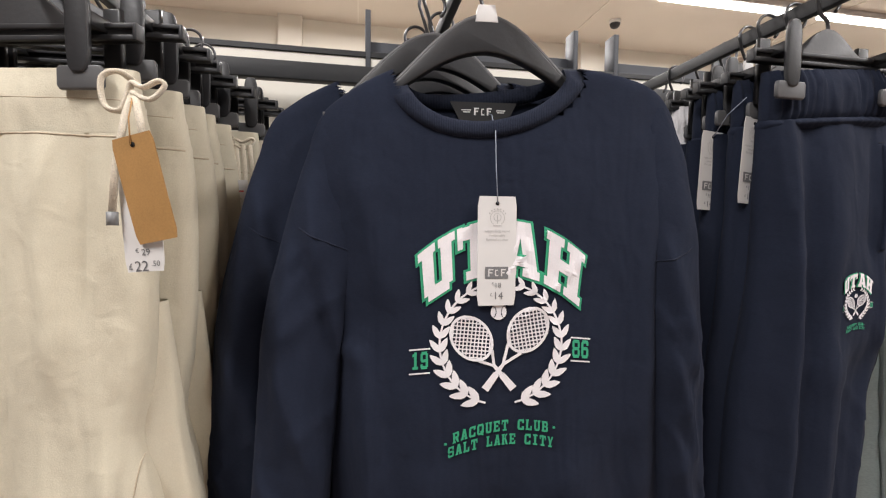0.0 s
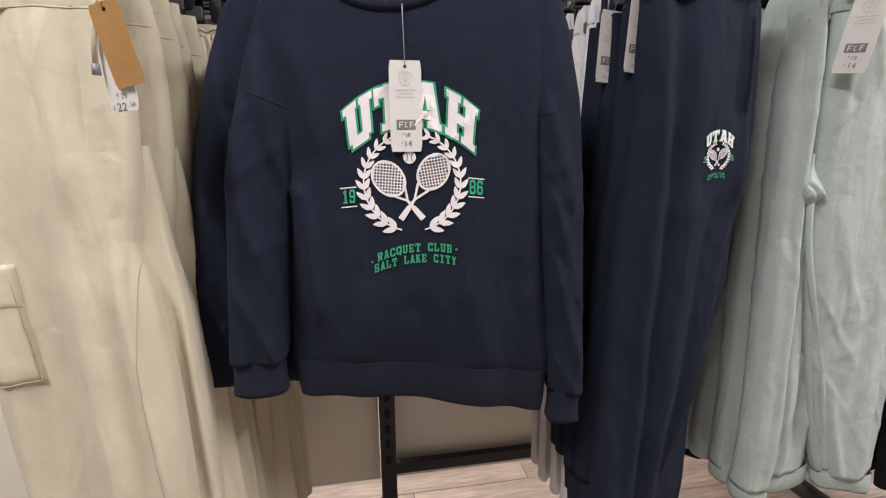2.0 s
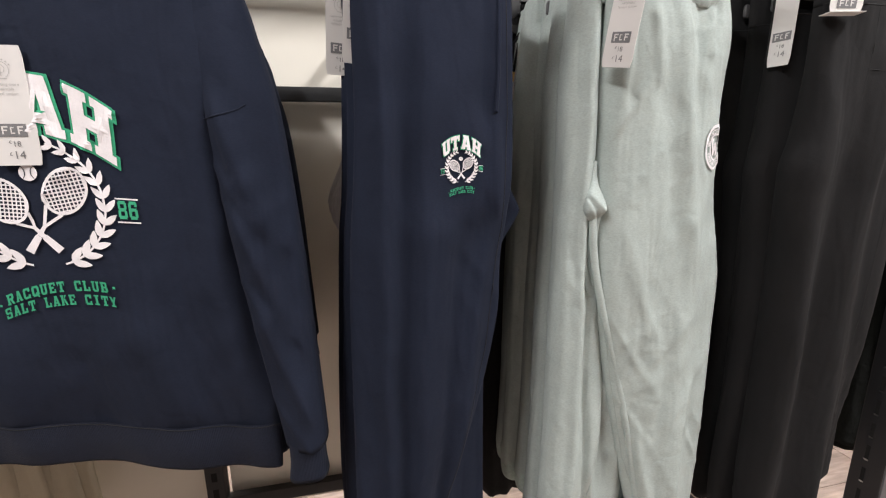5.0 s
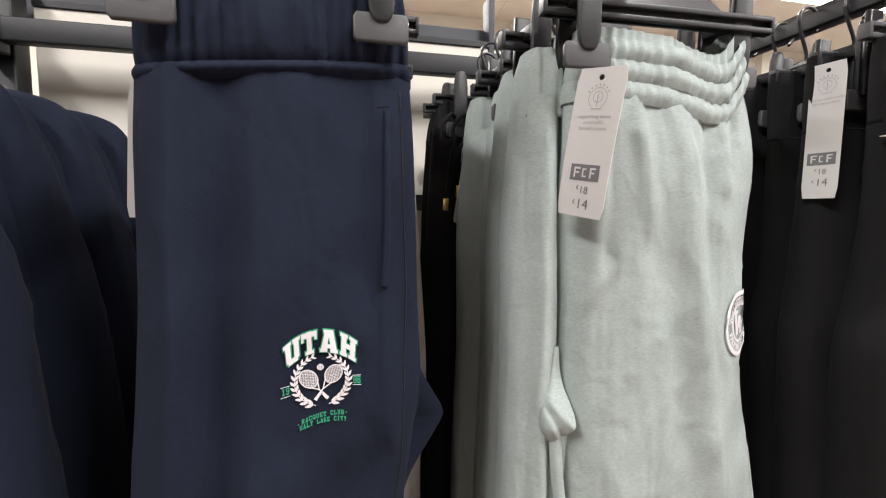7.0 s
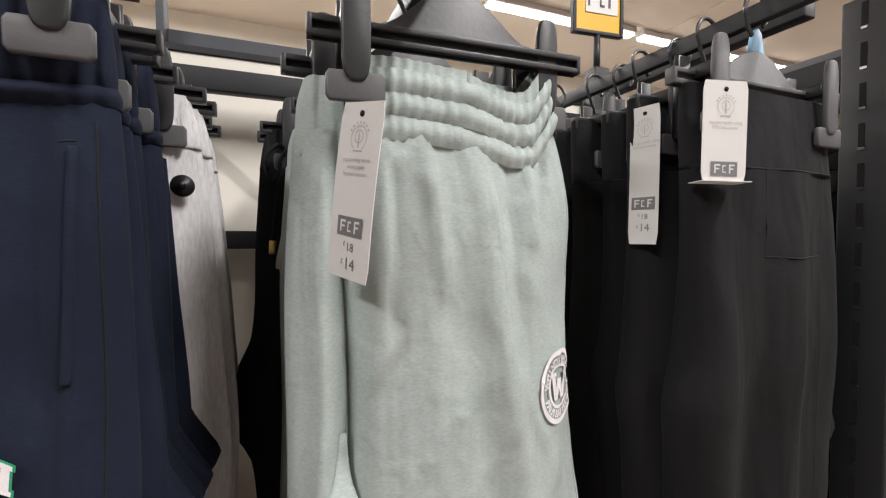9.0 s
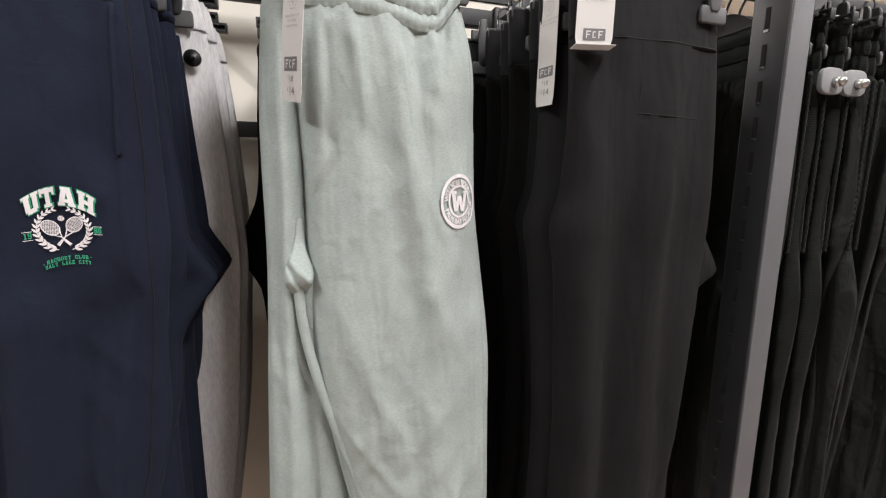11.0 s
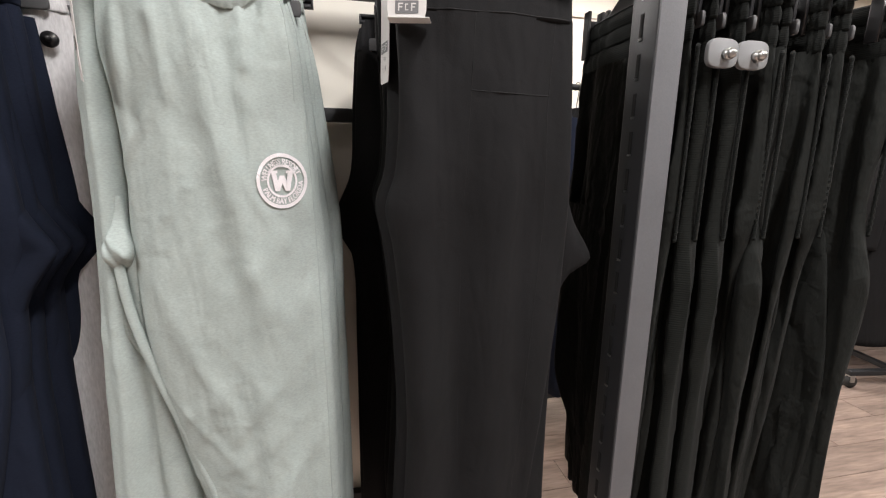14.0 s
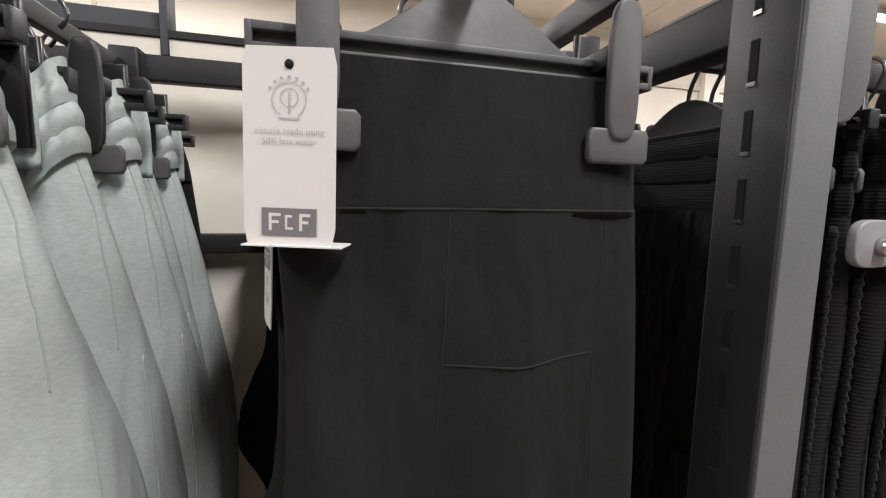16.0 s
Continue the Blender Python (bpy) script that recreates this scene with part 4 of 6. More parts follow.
def sweatshirt(seed, front=False):
    ax = 0.147
    g = thing("sweatshirt", pose(0, 0, 0), "navy blue fleece sweatshirt with a college print on the chest" if front else "plain-sided navy blue fleece sweatshirt on a hanger", "sweatshirt", "navy sweatshirts")

    def lift(x, z):
        low = max(0.0, min(1.0, (1.0 - z) / 0.22))
        return low * (-0.13 * (x - 0.03) + 0.012 * math.sin(x * 9 + seed))

    body = Cloth(rel(ax, [(1.470, 0.062, 0.258, 0, 0.022), (1.462, 0.034, 0.318, 0, 0.025), (1.452, 0.012, 0.350, 0, 0.026), (1.438, -0.012, 0.368, 0, 0.027), (1.411, -0.044, 0.383, 0, 0.029), (1.36, -0.062, 0.396, 0, 0.033),
                          (1.28, -0.055, 0.402, 0, 0.036), (1.18, -0.036, 0.399, 0, 0.037), (1.05, -0.036, 0.393, 0.0, 0.037), (0.90, -0.040, 0.390, 0.006, 0.034), (0.83, -0.046, 0.388, 0.014, 0.030)]),
                 nz=96, n=128, fold=0.015, fine=0.0022, seed=seed, ex=2.3, calm=(0.01, 1.09, 0.20), power=1.5, freq=11, lift=lift,
                 folds=((-0.185, 1.13, -0.175, 0.86, 0.020, -0.024), (-0.205, 1.160, -0.150, 1.128, 0.010, 0.012), (-0.146, 1.122, -0.140, 0.93, 0.016, 0.013), (0.185, 1.32, 0.205, 0.90, 0.024, 0.009),
                        (0.10, 0.99, 0.135, 0.84, 0.030, 0.007), (-0.06, 0.98, -0.085, 0.84, 0.030, 0.006), (-0.15, 1.34, -0.12, 1.20, 0.018, 0.006), (0.215, 1.22, 0.232, 0.88, 0.014, -0.010), (0.02, 0.95, 0.03, 0.84, 0.02, -0.006)))
    bm = body.mesh()
    kill = []
    for f in bm.faces:
        c = f.calc_center_median()
        if c.z > 1.33:
            bot = 0.072 if c.y < 0 else 0.028
            if (c.x / 0.112) ** 2 + ((c.z - 1.4605) / bot) ** 2 < 1.0 or (c.z > 1.4575 and abs(c.x) < 0.110):
                kill.append(f)
    bmesh.ops.delete(bm, geom=kill, context="FACES")
    part("body", bm, M_NAVY, g)
    # ribbed collar: one band round the neck, low in front
    cb = bmesh.new()
    rings = []
    for k in range(72):
        a = 2 * math.pi * k / 72
        c, s = math.cos(a), math.sin(a)
        ring = []
        for ro, dy in ((1.0, -0.0022), (0.86, -0.0048), (0.70, -0.0045), (0.58, -0.0015), (0.58, 0.0020), (1.0, 0.0012)):
            if s < 0:
                x, z = 0.116 * c * (0.55 + 0.45 * ro), 1.4605 + 0.10 * 0.116 * c + 0.079 * s * (0.42 + 0.58 * ro)
                y = body.front(x, min(z, 1.453)) + dy
                k2 = min(1.0, -s * 3)
                y = y * k2 + (0.0 + (ro - 1) * 0.0) * (1 - k2)
            else:
                x, z = 0.116 * c * (0.55 + 0.45 * ro), 1.4605 + 0.10 * 0.116 * c - 0.034 * s + (1 - ro) * 0.050 * s
                y = 0.024 * min(1.0, s * 1.6) - dy * 0.8 * min(1.0, s * 2)
            ring.append(cb.verts.new((x, y, z)))
        rings.append(ring)
    for i in range(72):
        a, b = rings[i], rings[(i + 1) % 72]
        for j in range(6):
            cb.faces.new((a[j], b[j], b[(j + 1) % 6], a[(j + 1) % 6]))
    bmesh.ops.recalc_face_normals(cb, faces=cb.faces)
    part("collar", cb, M_NAVY_RIB, g, "ribbed navy collar")
    hem = Cloth([(0.842, *(body.at(0.842)[1:3] + np.array((0.002, -0.002))), 0.013, 0.0315), (0.80, -0.046 - ax + 0.006, 0.385 - ax, 0.016, 0.0305), (0.767, -0.046 - ax + 0.010, 0.382 - ax, 0.020, 0.0275)],
                nz=16, n=128, fold=0.045, fine=0.0010, seed=seed, ex=2.3, freq=11, lift=lift, folds=((0.10, 0.99, 0.135, 0.76, 0.030, 0.007), (-0.06, 0.98, -0.085, 0.76, 0.030, 0.006), (0.205, 1.2, 0.205, 0.76, 0.024, 0.006)))
    part("hem_band", hem.mesh(), M_NAVY_RIB, g, "ribbed navy hem")
    sl = Cloth(rel(ax, [(1.405, -0.048, 0.030, 0.002, 0.020), (1.33, -0.074, 0.020, 0.002, 0.030), (1.27, -0.090, 0.008, 0, 0.036), (1.18, -0.110, -0.016, -0.004, 0.040), (1.10, -0.117, -0.026, -0.006, 0.042),
                        (1.0, -0.124, -0.036, -0.006, 0.042), (0.90, -0.134, -0.044, -0.002, 0.040), (0.865, -0.139, -0.050, 0, 0.038)]), nz=80, n=64, fold=0.016, fine=0.0040, seed=seed + 4, freq=20,
               folds=((-0.205, 1.31, -0.165, 1.12, 0.012, 0.010), (-0.235, 1.12, -0.175, 0.95, 0.011, 0.009), (-0.255, 0.99, -0.205, 0.87, 0.009, 0.007), (-0.19, 1.20, -0.185, 0.90, 0.014, -0.012), (-0.225, 1.24, -0.235, 1.05, 0.010, 0.006)))
    sr = Cloth(rel(ax, [(1.425, 0.330, 0.372, 0.004, 0.018), (1.38, 0.318, 0.394, 0.006, 0.028), (1.33, 0.318, 0.406, 0.008, 0.036), (1.256, 0.330, 0.422, 0.012, 0.044), (1.10, 0.352, 0.436, 0.018, 0.050), (0.95, 0.372, 0.443, 0.022, 0.050),
                        (0.78, 0.392, 0.452, 0.020, 0.036)]), nz=80, n=64, fold=0.018, fine=0.0040, seed=seed + 9, freq=20,
               folds=((0.215, 1.25, 0.27, 1.10, 0.012, 0.009), (0.225, 1.12, 0.275, 0.98, 0.010, 0.008), (0.24, 1.0, 0.29, 0.84, 0.010, 0.008), (0.27, 1.2, 0.28, 0.9, 0.012, -0.010)))
    for c, cz, nm in ((sl, 0.865, "sleeve"), (sr, 0.78, "sleeve")):
        s = part(nm, c.mesh(), M_NAVY, g)
        r = c.at(cz)
        cuff = Cloth([(cz + 0.008, r[1] + 0.004, r[2] - 0.004, r[3], r[4] - 0.003), (cz - 0.03, r[1] + 0.004, r[2] - 0.005, r[3], r[4] - 0.006), (cz - 0.058, r[1], r[2] - 0.002, r[3], r[4] - 0.008)],
                     nz=10, n=48, fold=0.010, seed=seed + 4, freq=22)
        part("cuff", cuff.mesh(), M_NAVY_RIB, s, "ribbed navy cuff")
    part("shoulder_seam", seam([sl, body], [(-0.066 - ax, 1.276), (-0.052 - ax, 1.268), (-0.030 - ax, 1.258), (-0.014 - ax, 1.252)], 0.0011), M_NAVY_RIB, g)
    part("shoulder_seam", seam([sr, body], [(0.395 - ax, 1.256), (0.385 - ax, 1.250), (0.365 - ax, 1.243), (0.348 - ax, 1.240)], 0.0011), M_NAVY_RIB, g)
    part("hem_seam", seam([body, hem], [(-0.03 - ax, 0.838), (0.1 - ax, 0.838), (0.25 - ax, 0.838), (0.39 - ax, 0.838)], 0.0009), M_SEAM, g)
    if front:
        college_print(g, body.front, 0.161 - ax, 1.2465, 0.000664)
        lab = slab([(-0.042, 1.434), (0.042, 1.434), (0.030, 1.411), (-0.030, 1.411)], 0.0175, 0.0185)
        lb = part("neck_label", lab, M_LABEL, g, "black satin neck label", smooth=False)
        b = bmesh.new()
        for x0, x1, za, zb in ((-0.012, -0.010, 0, 9), (-0.010, -0.006, 7.5, 9), (-0.010, -0.007, 4, 5.4), (-0.003, 0.001, 0, 1.2), (-0.003, -0.0018, 0, 8), (-0.003, 0.0005, 6.8, 8), (0.004, 0.006, 0, 9), (0.006, 0.010, 7.5, 9), (0.006, 0.009, 4, 5.4),
                               (-0.026, -0.017, 3, 4.2), (-0.028, -0.016, 5.5, 6.6), (0.017, 0.026, 3, 4.2), (0.016, 0.027, 5.5, 6.6)):
            box(b, x0, x1, 0.0168, 0.0173, 1.418 + za * 0.001, 1.418 + zb * 0.001)
        part("label_marks", b, M_CARD, lb, "white woven marks", smooth=False)
        ty = body.front(-0.004, 1.25)
        tag_card(g, pose(0.007, ty - 0.006, 1.306, 0, 0, 4), 0.045, 0.124, "eco")
        part("tag_thread", sweep([(0.006, 0.016, 1.420), (0.005, -0.010, 1.412), (0.005, body.front(0, 1.385) - 0.005, 1.388), (0.006, body.front(0, 1.35) - 0.004, 1.35), (0.007, ty - 0.008, 1.306)], 0.0006, 5), M_THREAD, g, "clear tag thread")
    return g


sw = sweatshirt(1.3, True)
put(sw, 0.152, 0.516, -6)
put(shoulder_hanger(M_CARD), 0.150, 0.516, -6)
sw2 = sweatshirt(8.1)
put(sw2, 0.088, 0.578, -3)
h2 = put(shoulder_hanger(), 0.098, 0.578, -3)
for k, (dx, dy, rz) in enumerate(((-0.012, 0.058, 3), (0.012, 0.115, -4), (-0.02, 0.17, 2), (0.008, 0.225, -2), (-0.012, 0.28, 4), (0.015, 0.335, 0))):
    copy_thing(sw2, pose(0.105 + dx, 0.565 + dy, 0, 0, 0, rz))
    copy_thing(h2, pose(0.115 + dx, 0.565 + dy, 0, 0, 0, rz))


def navy_joggers(seed, printed):
    ax = 0.625
    g = thing("joggers", pose(0, 0, 0), "navy fleece joggers with a small college print on the thigh" if printed else "navy fleece joggers hung from a clip hanger", "joggers", "navy joggers")
    def tilt(x, z):
        t = max(0.0, min(1.0, (z - 1.25) / 0.17))
        return t * (0.075 * x + 0.008)

    low = (0.690, 0.638, 0.622, 0.616) if printed else (0.722, 0.724, 0.726, 0.722)
    leg = Cloth(rel(ax, [(1.418, 0.523, 0.731, 0, 0.017), (1.36, 0.521, 0.735, -0.002, 0.022), (1.25, 0.520, 0.738, -0.004, 0.026), (1.16, 0.514, 0.739, -0.004, 0.028), (1.11, 0.509, 0.733, -0.003, 0.030), (1.05, 0.504, 0.726, 0, 0.031),
                         (0.95, 0.500, 0.722, 0, 0.032), (0.80, 0.497, low[0], 0, 0.033), (0.63, 0.494, low[1], 0, 0.034), (0.52, 0.496, low[2], 0, 0.034), (0.475, 0.498, low[3], 0, 0.032)]),
                nz=90, n=96, fold=0.020, fine=0.0020, seed=seed, calm=(0.03, 1.175, 0.075), freq=13, lift=tilt,
                folds=((-0.072, 1.38, -0.080, 0.60, 0.014, 0.014), (-0.040, 1.36, -0.055, 0.55, 0.012, -0.010), (-0.008, 1.33, -0.040, 0.55, 0.016, 0.012), (0.066, 1.38, 0.068, 1.26, 0.006, -0.004),
                       (0.075, 1.08, 0.012, 0.56, 0.012, 0.012), (0.030, 1.05, -0.010, 0.58, 0.010, -0.010), (0.085, 1.36, 0.090, 1.10, 0.008, 0.006), (-0.09, 1.40, -0.085, 1.30, 0.006, 0.004), (0.02, 1.41, 0.015, 1.33, 0.006, 0.004)))
    part("leg", leg.mesh(), M_NAVY, g)
    leg2 = Cloth(rel(ax, [(1.418, 0.518, 0.731, 0.03, 0.014), (1.30, 0.514, 0.738, 0.034, 0.02), (1.14, 0.505, 0.748, 0.036, 0.024), (1.08, 0.498, 0.735, 0.038, 0.026), (0.95, 0.490, 0.722, 0.040, 0.028), (0.80, 0.482, 0.680, 0.040, 0.028),
                          (0.66, 0.478, 0.63, 0.04, 0.028), (0.56, 0.480, 0.61, 0.040, 0.026)]), nz=60, n=56, fold=0.014, seed=seed + 3, freq=15)
    part("leg", leg2.mesh(), M_NAVY, g)
    crotch = Cloth(rel(ax, [(1.20, 0.700, 0.738, 0.036, 0.012), (1.16, 0.705, 0.748, 0.040, 0.015), (1.125, 0.708, 0.766, 0.044, 0.015), (1.108, 0.708, 0.774, 0.046, 0.012), (1.09, 0.700, 0.764, 0.044, 0.014), (1.05, 0.69, 0.738, 0.040, 0.014), (1.01, 0.695, 0.724, 0.038, 0.008), (0.97, 0.700, 0.706, 0.036, 0.002)]),
                   nz=26, n=32, fold=0.008, seed=seed + 5, freq=30)
    part("crotch_fold", crotch.mesh(), M_NAVY, g)
    cuff = Cloth(rel(ax, [(0.482, 0.503, low[3] - 0.004, 0, 0.029), (0.45, 0.505, low[3] - 0.006, 0, 0.028), (0.428, 0.507, low[3] - 0.007, 0, 0.026)]), nz=8, n=48, fold=0.006, seed=seed)
    part("cuff", cuff.mesh(), M_NAVY_RIB, g, "ribbed navy ankle cuff")
    band = Cloth(rel(ax, [(1.486, 0.527, 0.725, 0, 0.012), (1.466, 0.525, 0.728, -0.002, 0.018), (1.430, 0.524, 0.731, -0.002, 0.019), (1.416, 0.525, 0.730, 0, 0.014)]),
                 nz=20, n=200, fold=0.003, fine=0.002, gather=0.0030, gather_freq=900, seed=seed, lift=tilt)
    part("waistband", band.mesh(), M_NAVY, g, "gathered elastic waistband")
    roll = Cloth(rel(ax, [(1.4235, 0.525, 0.730, 0, 0.015), (1.416, 0.522, 0.733, -0.001, 0.0235), (1.4085, 0.524, 0.732, 0, 0.016)]), nz=8, n=200, fold=0.001, fine=0.001, gather=0.0012, gather_freq=900, seed=seed, lift=tilt)
    part("waist_seam", roll.mesh(), M_NAVY, g, "stitched roll under the waistband")
    part("pocket_welt", seam(leg, [(0.7115 - ax, 1.385), (0.710 - ax, 1.30), (0.7075 - ax, 1.252)], 0.0030), M_NAVY, g)
    part("pocket_seam", seam(leg, [(0.704 - ax, 1.388), (0.7125 - ax, 1.3885)], 0.0008), M_SEAM, g)
    part("pocket_seam", seam(leg, [(0.7135 - ax, 1.386), (0.7125 - ax, 1.30), (0.7095 - ax, 1.252), (0.702 - ax, 1.2495)], 0.0006), M_SEAM, g)
    part("side_seam", seam(leg, [(0.722 - ax, 1.40), (0.726 - ax, 1.25), (0.722 - ax, 1.10), (0.700 - ax, 0.90), (0.650 - ax, 0.70), (0.62 - ax, 0.60)], 0.0009), M_SEAM, g)
    if printed:
        college_print(g, leg.front, 0.657 - ax, 1.210, 0.000192)
    return g


nj = put(navy_joggers(2.2, True), ARMX["navy"], 0.500)
nh = put(clip_hanger(0.118, 0.083, 0.06, zb=1.507), ARMX["navy"] - 0.002, 0.496)
nj2 = put(navy_joggers(5.6, False), ARMX["navy"] - 0.006, 0.541, 2)
nh2 = put(clip_hanger(0.118, 0.083, 0.06, M_CARD), ARMX["navy"] + 0.002, 0.545, 2)
for dx, y, rz in ((-0.006, 0.581, -2), (0.0, 0.621, 2)):
    copy_thing(nj2, pose(ARMX["navy"] + dx, y, 0, 0, 0, rz))
    copy_thing(nh2, pose(ARMX["navy"] + dx, y, 0, 0, 0, rz))
tag_card(nj2, pose(-0.106, 0.026, 1.414, 0, 3, 4), 0.040, 0.115, "eco")
part("tag_thread", sweep([(-0.096, -0.018, 1.46), (-0.108, 0.0, 1.44), (-0.106, 0.025, 1.414)], 0.0006, 5), M_THREAD, nj2)
tag_card(nj, pose(-0.090, 0.0165, 1.424, 0, 4, 8), 0.038, 0.118, "eco")


def plain_joggers(name, material, seed, label, group, drawn=False):
    """Soft joggers with drawstring, hung folded in half; seen mostly edge on."""
    g = thing(name, pose(0, 0, 0), label, "joggers", group)
    leg = Cloth([(1.44, -0.115, 0.115, 0, 0.018), (1.34, -0.122, 0.125, 0, 0.026), (1.20, -0.13, 0.135, 0, 0.030), (1.10, -0.165, 0.14, 0, 0.030), (1.02, -0.13, 0.135, 0, 0.030), (0.8, -0.125, 0.12, 0, 0.03), (0.55, -0.125, 0.085, 0, 0.03), (0.36, -0.125, 0.06, 0, 0.028)],
                nz=56, n=56, fold=0.036, fine=0.003, seed=seed, freq=26)
    part("leg", leg.mesh(), material, g)
    band = Cloth([(1.488, -0.105, 0.105, 0, 0.014), (1.46, -0.112, 0.112, 0, 0.02), (1.432, -0.116, 0.116, 0, 0.021)], nz=14, n=110, fold=0.003, gather=0.003, gather_freq=800, seed=seed)
    part("waistband", band.mesh(), material, g, "gathered waistband")
    if drawn:
        for x, ln in ((-0.082, 0.12), (-0.062, 0.10)):
            pts = [(x, -0.020, 1.455), (x - 0.012, -0.034, 1.462), (x - 0.03, -0.036, 1.44), (x - 0.022, -0.034, 1.41), (x - 0.006, -0.036, 1.43), (x - 0.012, -0.036, 1.40), (x - 0.02, -0.036, 1.455 - ln)]
            s = part("drawstring", sweep(curve(pts, 5), 0.0030, 8), material, g, "knotted drawstring")
            part("cord_end", sweep([(x - 0.02, -0.036, 1.455 - ln), (x - 0.021, -0.036, 1.437 - ln)], 0.0042, 8), M_GOLD, s, "brass cord end")
        part("eyelet", disc(bmesh.new(), (-0.080, -0.0215, 1.458), 0.006, 0.004), M_GOLD, g, "brass eyelet")
    return g


gj = put(plain_joggers("joggers", M_GREY, 3.1, "pale grey marl joggers on a clip hanger", "grey joggers"), 0.642, 0.68, 2)
gh = put(clip_hanger(0.118, 0.083, 0.06), 0.642, 0.68, 2)
ga = part("alarm_tag", disc(disc(bmesh.new(), (0.100, -0.026, 1.392), 0.011, 0.004, "y", 20), (0.100, -0.031, 1.392), 0.004, 0.009, "y", 12), M_BLACKPL, gj, "round black alarm tag")
for dx, y, rz in ((0.012, 0.74, -3), (0.0, 0.80, 3), (0.006, 0.86, -1)):
    copy_thing(gj, pose(0.635 + dx, y, 0, 0, 0, rz))
    copy_thing(gh, pose(0.635 + dx, y, 0, 0, 0, rz))


def green_joggers(seed, printed):
    ax = 0.965
    g = thing("joggers", pose(0, 0, 0), "sage green fleece joggers with a white round print" if printed else "sage green fleece joggers on a clip hanger", "joggers", "green joggers")

    def waist(x, z):
        t = max(0.0, min(1.0, (z - 1.22) / 0.2))
        u = max(0.0, min(1.0, (x - 0.068) / 0.045))
        return t * t * (-0.006 - 0.007 * min(1.0, max(0.0, (x + 0.06) / 0.09)) + 0.036 * u * u * (3 - 2 * u) - 0.009 * math.exp(-((x - 0.056) / 0.028) ** 2))

    leg = Cloth(rel(ax, [(1.430, 0.878, 1.070, 0, 0.026), (1.36, 0.876, 1.090, -0.002, 0.030), (1.30, 0.878, 1.098, 0.016, 0.052), (1.20, 0.876, 1.109, 0.041, 0.080), (1.12, 0.873, 1.117, 0.034, 0.073), (1.0, 0.888, 1.121, 0, 0.036),
                         (0.88, 0.908, 1.123, 0, 0.036), (0.77, 0.932, 1.125, 0, 0.036), (0.62, 0.970, 1.126, 0, 0.035), (0.535, 0.995, 1.125, 0, 0.034)]),
                nz=110, n=120, fold=0.018, fine=0.0034, seed=seed, calm=(0.104, 1.204, 0.05), freq=16, ex=2.05, lift=waist,
                folds=((-0.03, 1.42, -0.01, 1.30, 0.007, 0.005), (0.015, 1.41, 0.045, 1.20, 0.012, 0.009), (0.045, 1.41, 0.060, 1.25, 0.006, -0.005), (0.066, 1.42, 0.070, 1.34, 0.005, 0.006), (0.085, 1.42, 0.080, 1.36, 0.005, -0.005),
                       (-0.06, 1.38, -0.075, 1.16, 0.010, 0.007), (0.0, 1.30, 0.04, 1.08, 0.016, -0.006), (0.05, 1.20, 0.075, 1.02, 0.012, 0.006), (-0.045, 1.07, 0.03, 0.86, 0.014, 0.005),
                       (0.10, 0.80, 0.085, 0.58, 0.010, 0.008), (0.05, 0.86, 0.055, 0.56, 0.014, -0.009), (0.01, 0.72, 0.045, 0.55, 0.010, 0.008), (-0.055, 1.40, -0.05, 1.33, 0.004, -0.004)))
    part("leg", leg.mesh(), M_GREEN, g)
    l2 = Cloth(rel(ax, [(1.425, 0.842, 0.90, 0.034, 0.026), (1.30, 0.834, 0.90, 0.036, 0.034), (1.12, 0.834, 0.90, 0.034, 0.036), (0.95, 0.827, 0.915, 0.026, 0.036), (0.72, 0.819, 0.925, 0.014, 0.034), (0.60, 0.812, 0.905, 0.006, 0.032), (0.525, 0.808, 0.875, 0.006, 0.03)]),
               nz=90, n=72, fold=0.014, fine=0.003, seed=seed + 2, freq=26,
               folds=((-0.105, 1.40, -0.112, 0.60, 0.010, 0.012), (-0.085, 1.40, -0.080, 1.00, 0.006, -0.012), (-0.095, 1.02, -0.075, 0.56, 0.007, -0.010)))
    part("leg", l2.mesh(), M_GREEN, g)
    l3 = Cloth(rel(ax, [(1.13, 0.862, 0.935, 0.012, 0.022), (0.95, 0.86, 0.98, 0.034, 0.026), (0.75, 0.856, 1.0, 0.036, 0.028), (0.62, 0.858, 1.01, 0.034, 0.03), (0.535, 0.862, 1.005, 0.032, 0.03)]),
               nz=80, n=72, fold=0.016, fine=0.003, seed=seed + 6, freq=26,
               folds=((-0.085, 1.04, -0.055, 0.58, 0.008, 0.010), (-0.068, 0.98, -0.020, 0.60, 0.007, -0.012), (-0.06, 0.94, 0.0, 0.62, 0.008, 0.009)))
    part("leg", l3.mesh(), M_GREEN, g)
    for c, z in ((leg, 0.535), (l2, 0.525), (l3, 0.535)):
        r = c.at(z)
        low = Cloth([(z + 0.006, r[1] + 0.003, r[2] - 0.003, r[3], r[4] - 0.003), (z - 0.02, r[1] + 0.001, r[2] - 0.002, r[3], r[4] - 0.002), (z - 0.040, r[1] + 0.003, r[2] - 0.004, r[3], r[4] - 0.006)],
                    nz=8, n=56, fold=0.012, fine=0.002, seed=seed + 1, freq=20, lift=lambda x, zz: 0.010 * math.sin(x * 30))
        part("cuff", low.mesh(), M_GREEN_RIB, g, "ribbed sage green cuff")
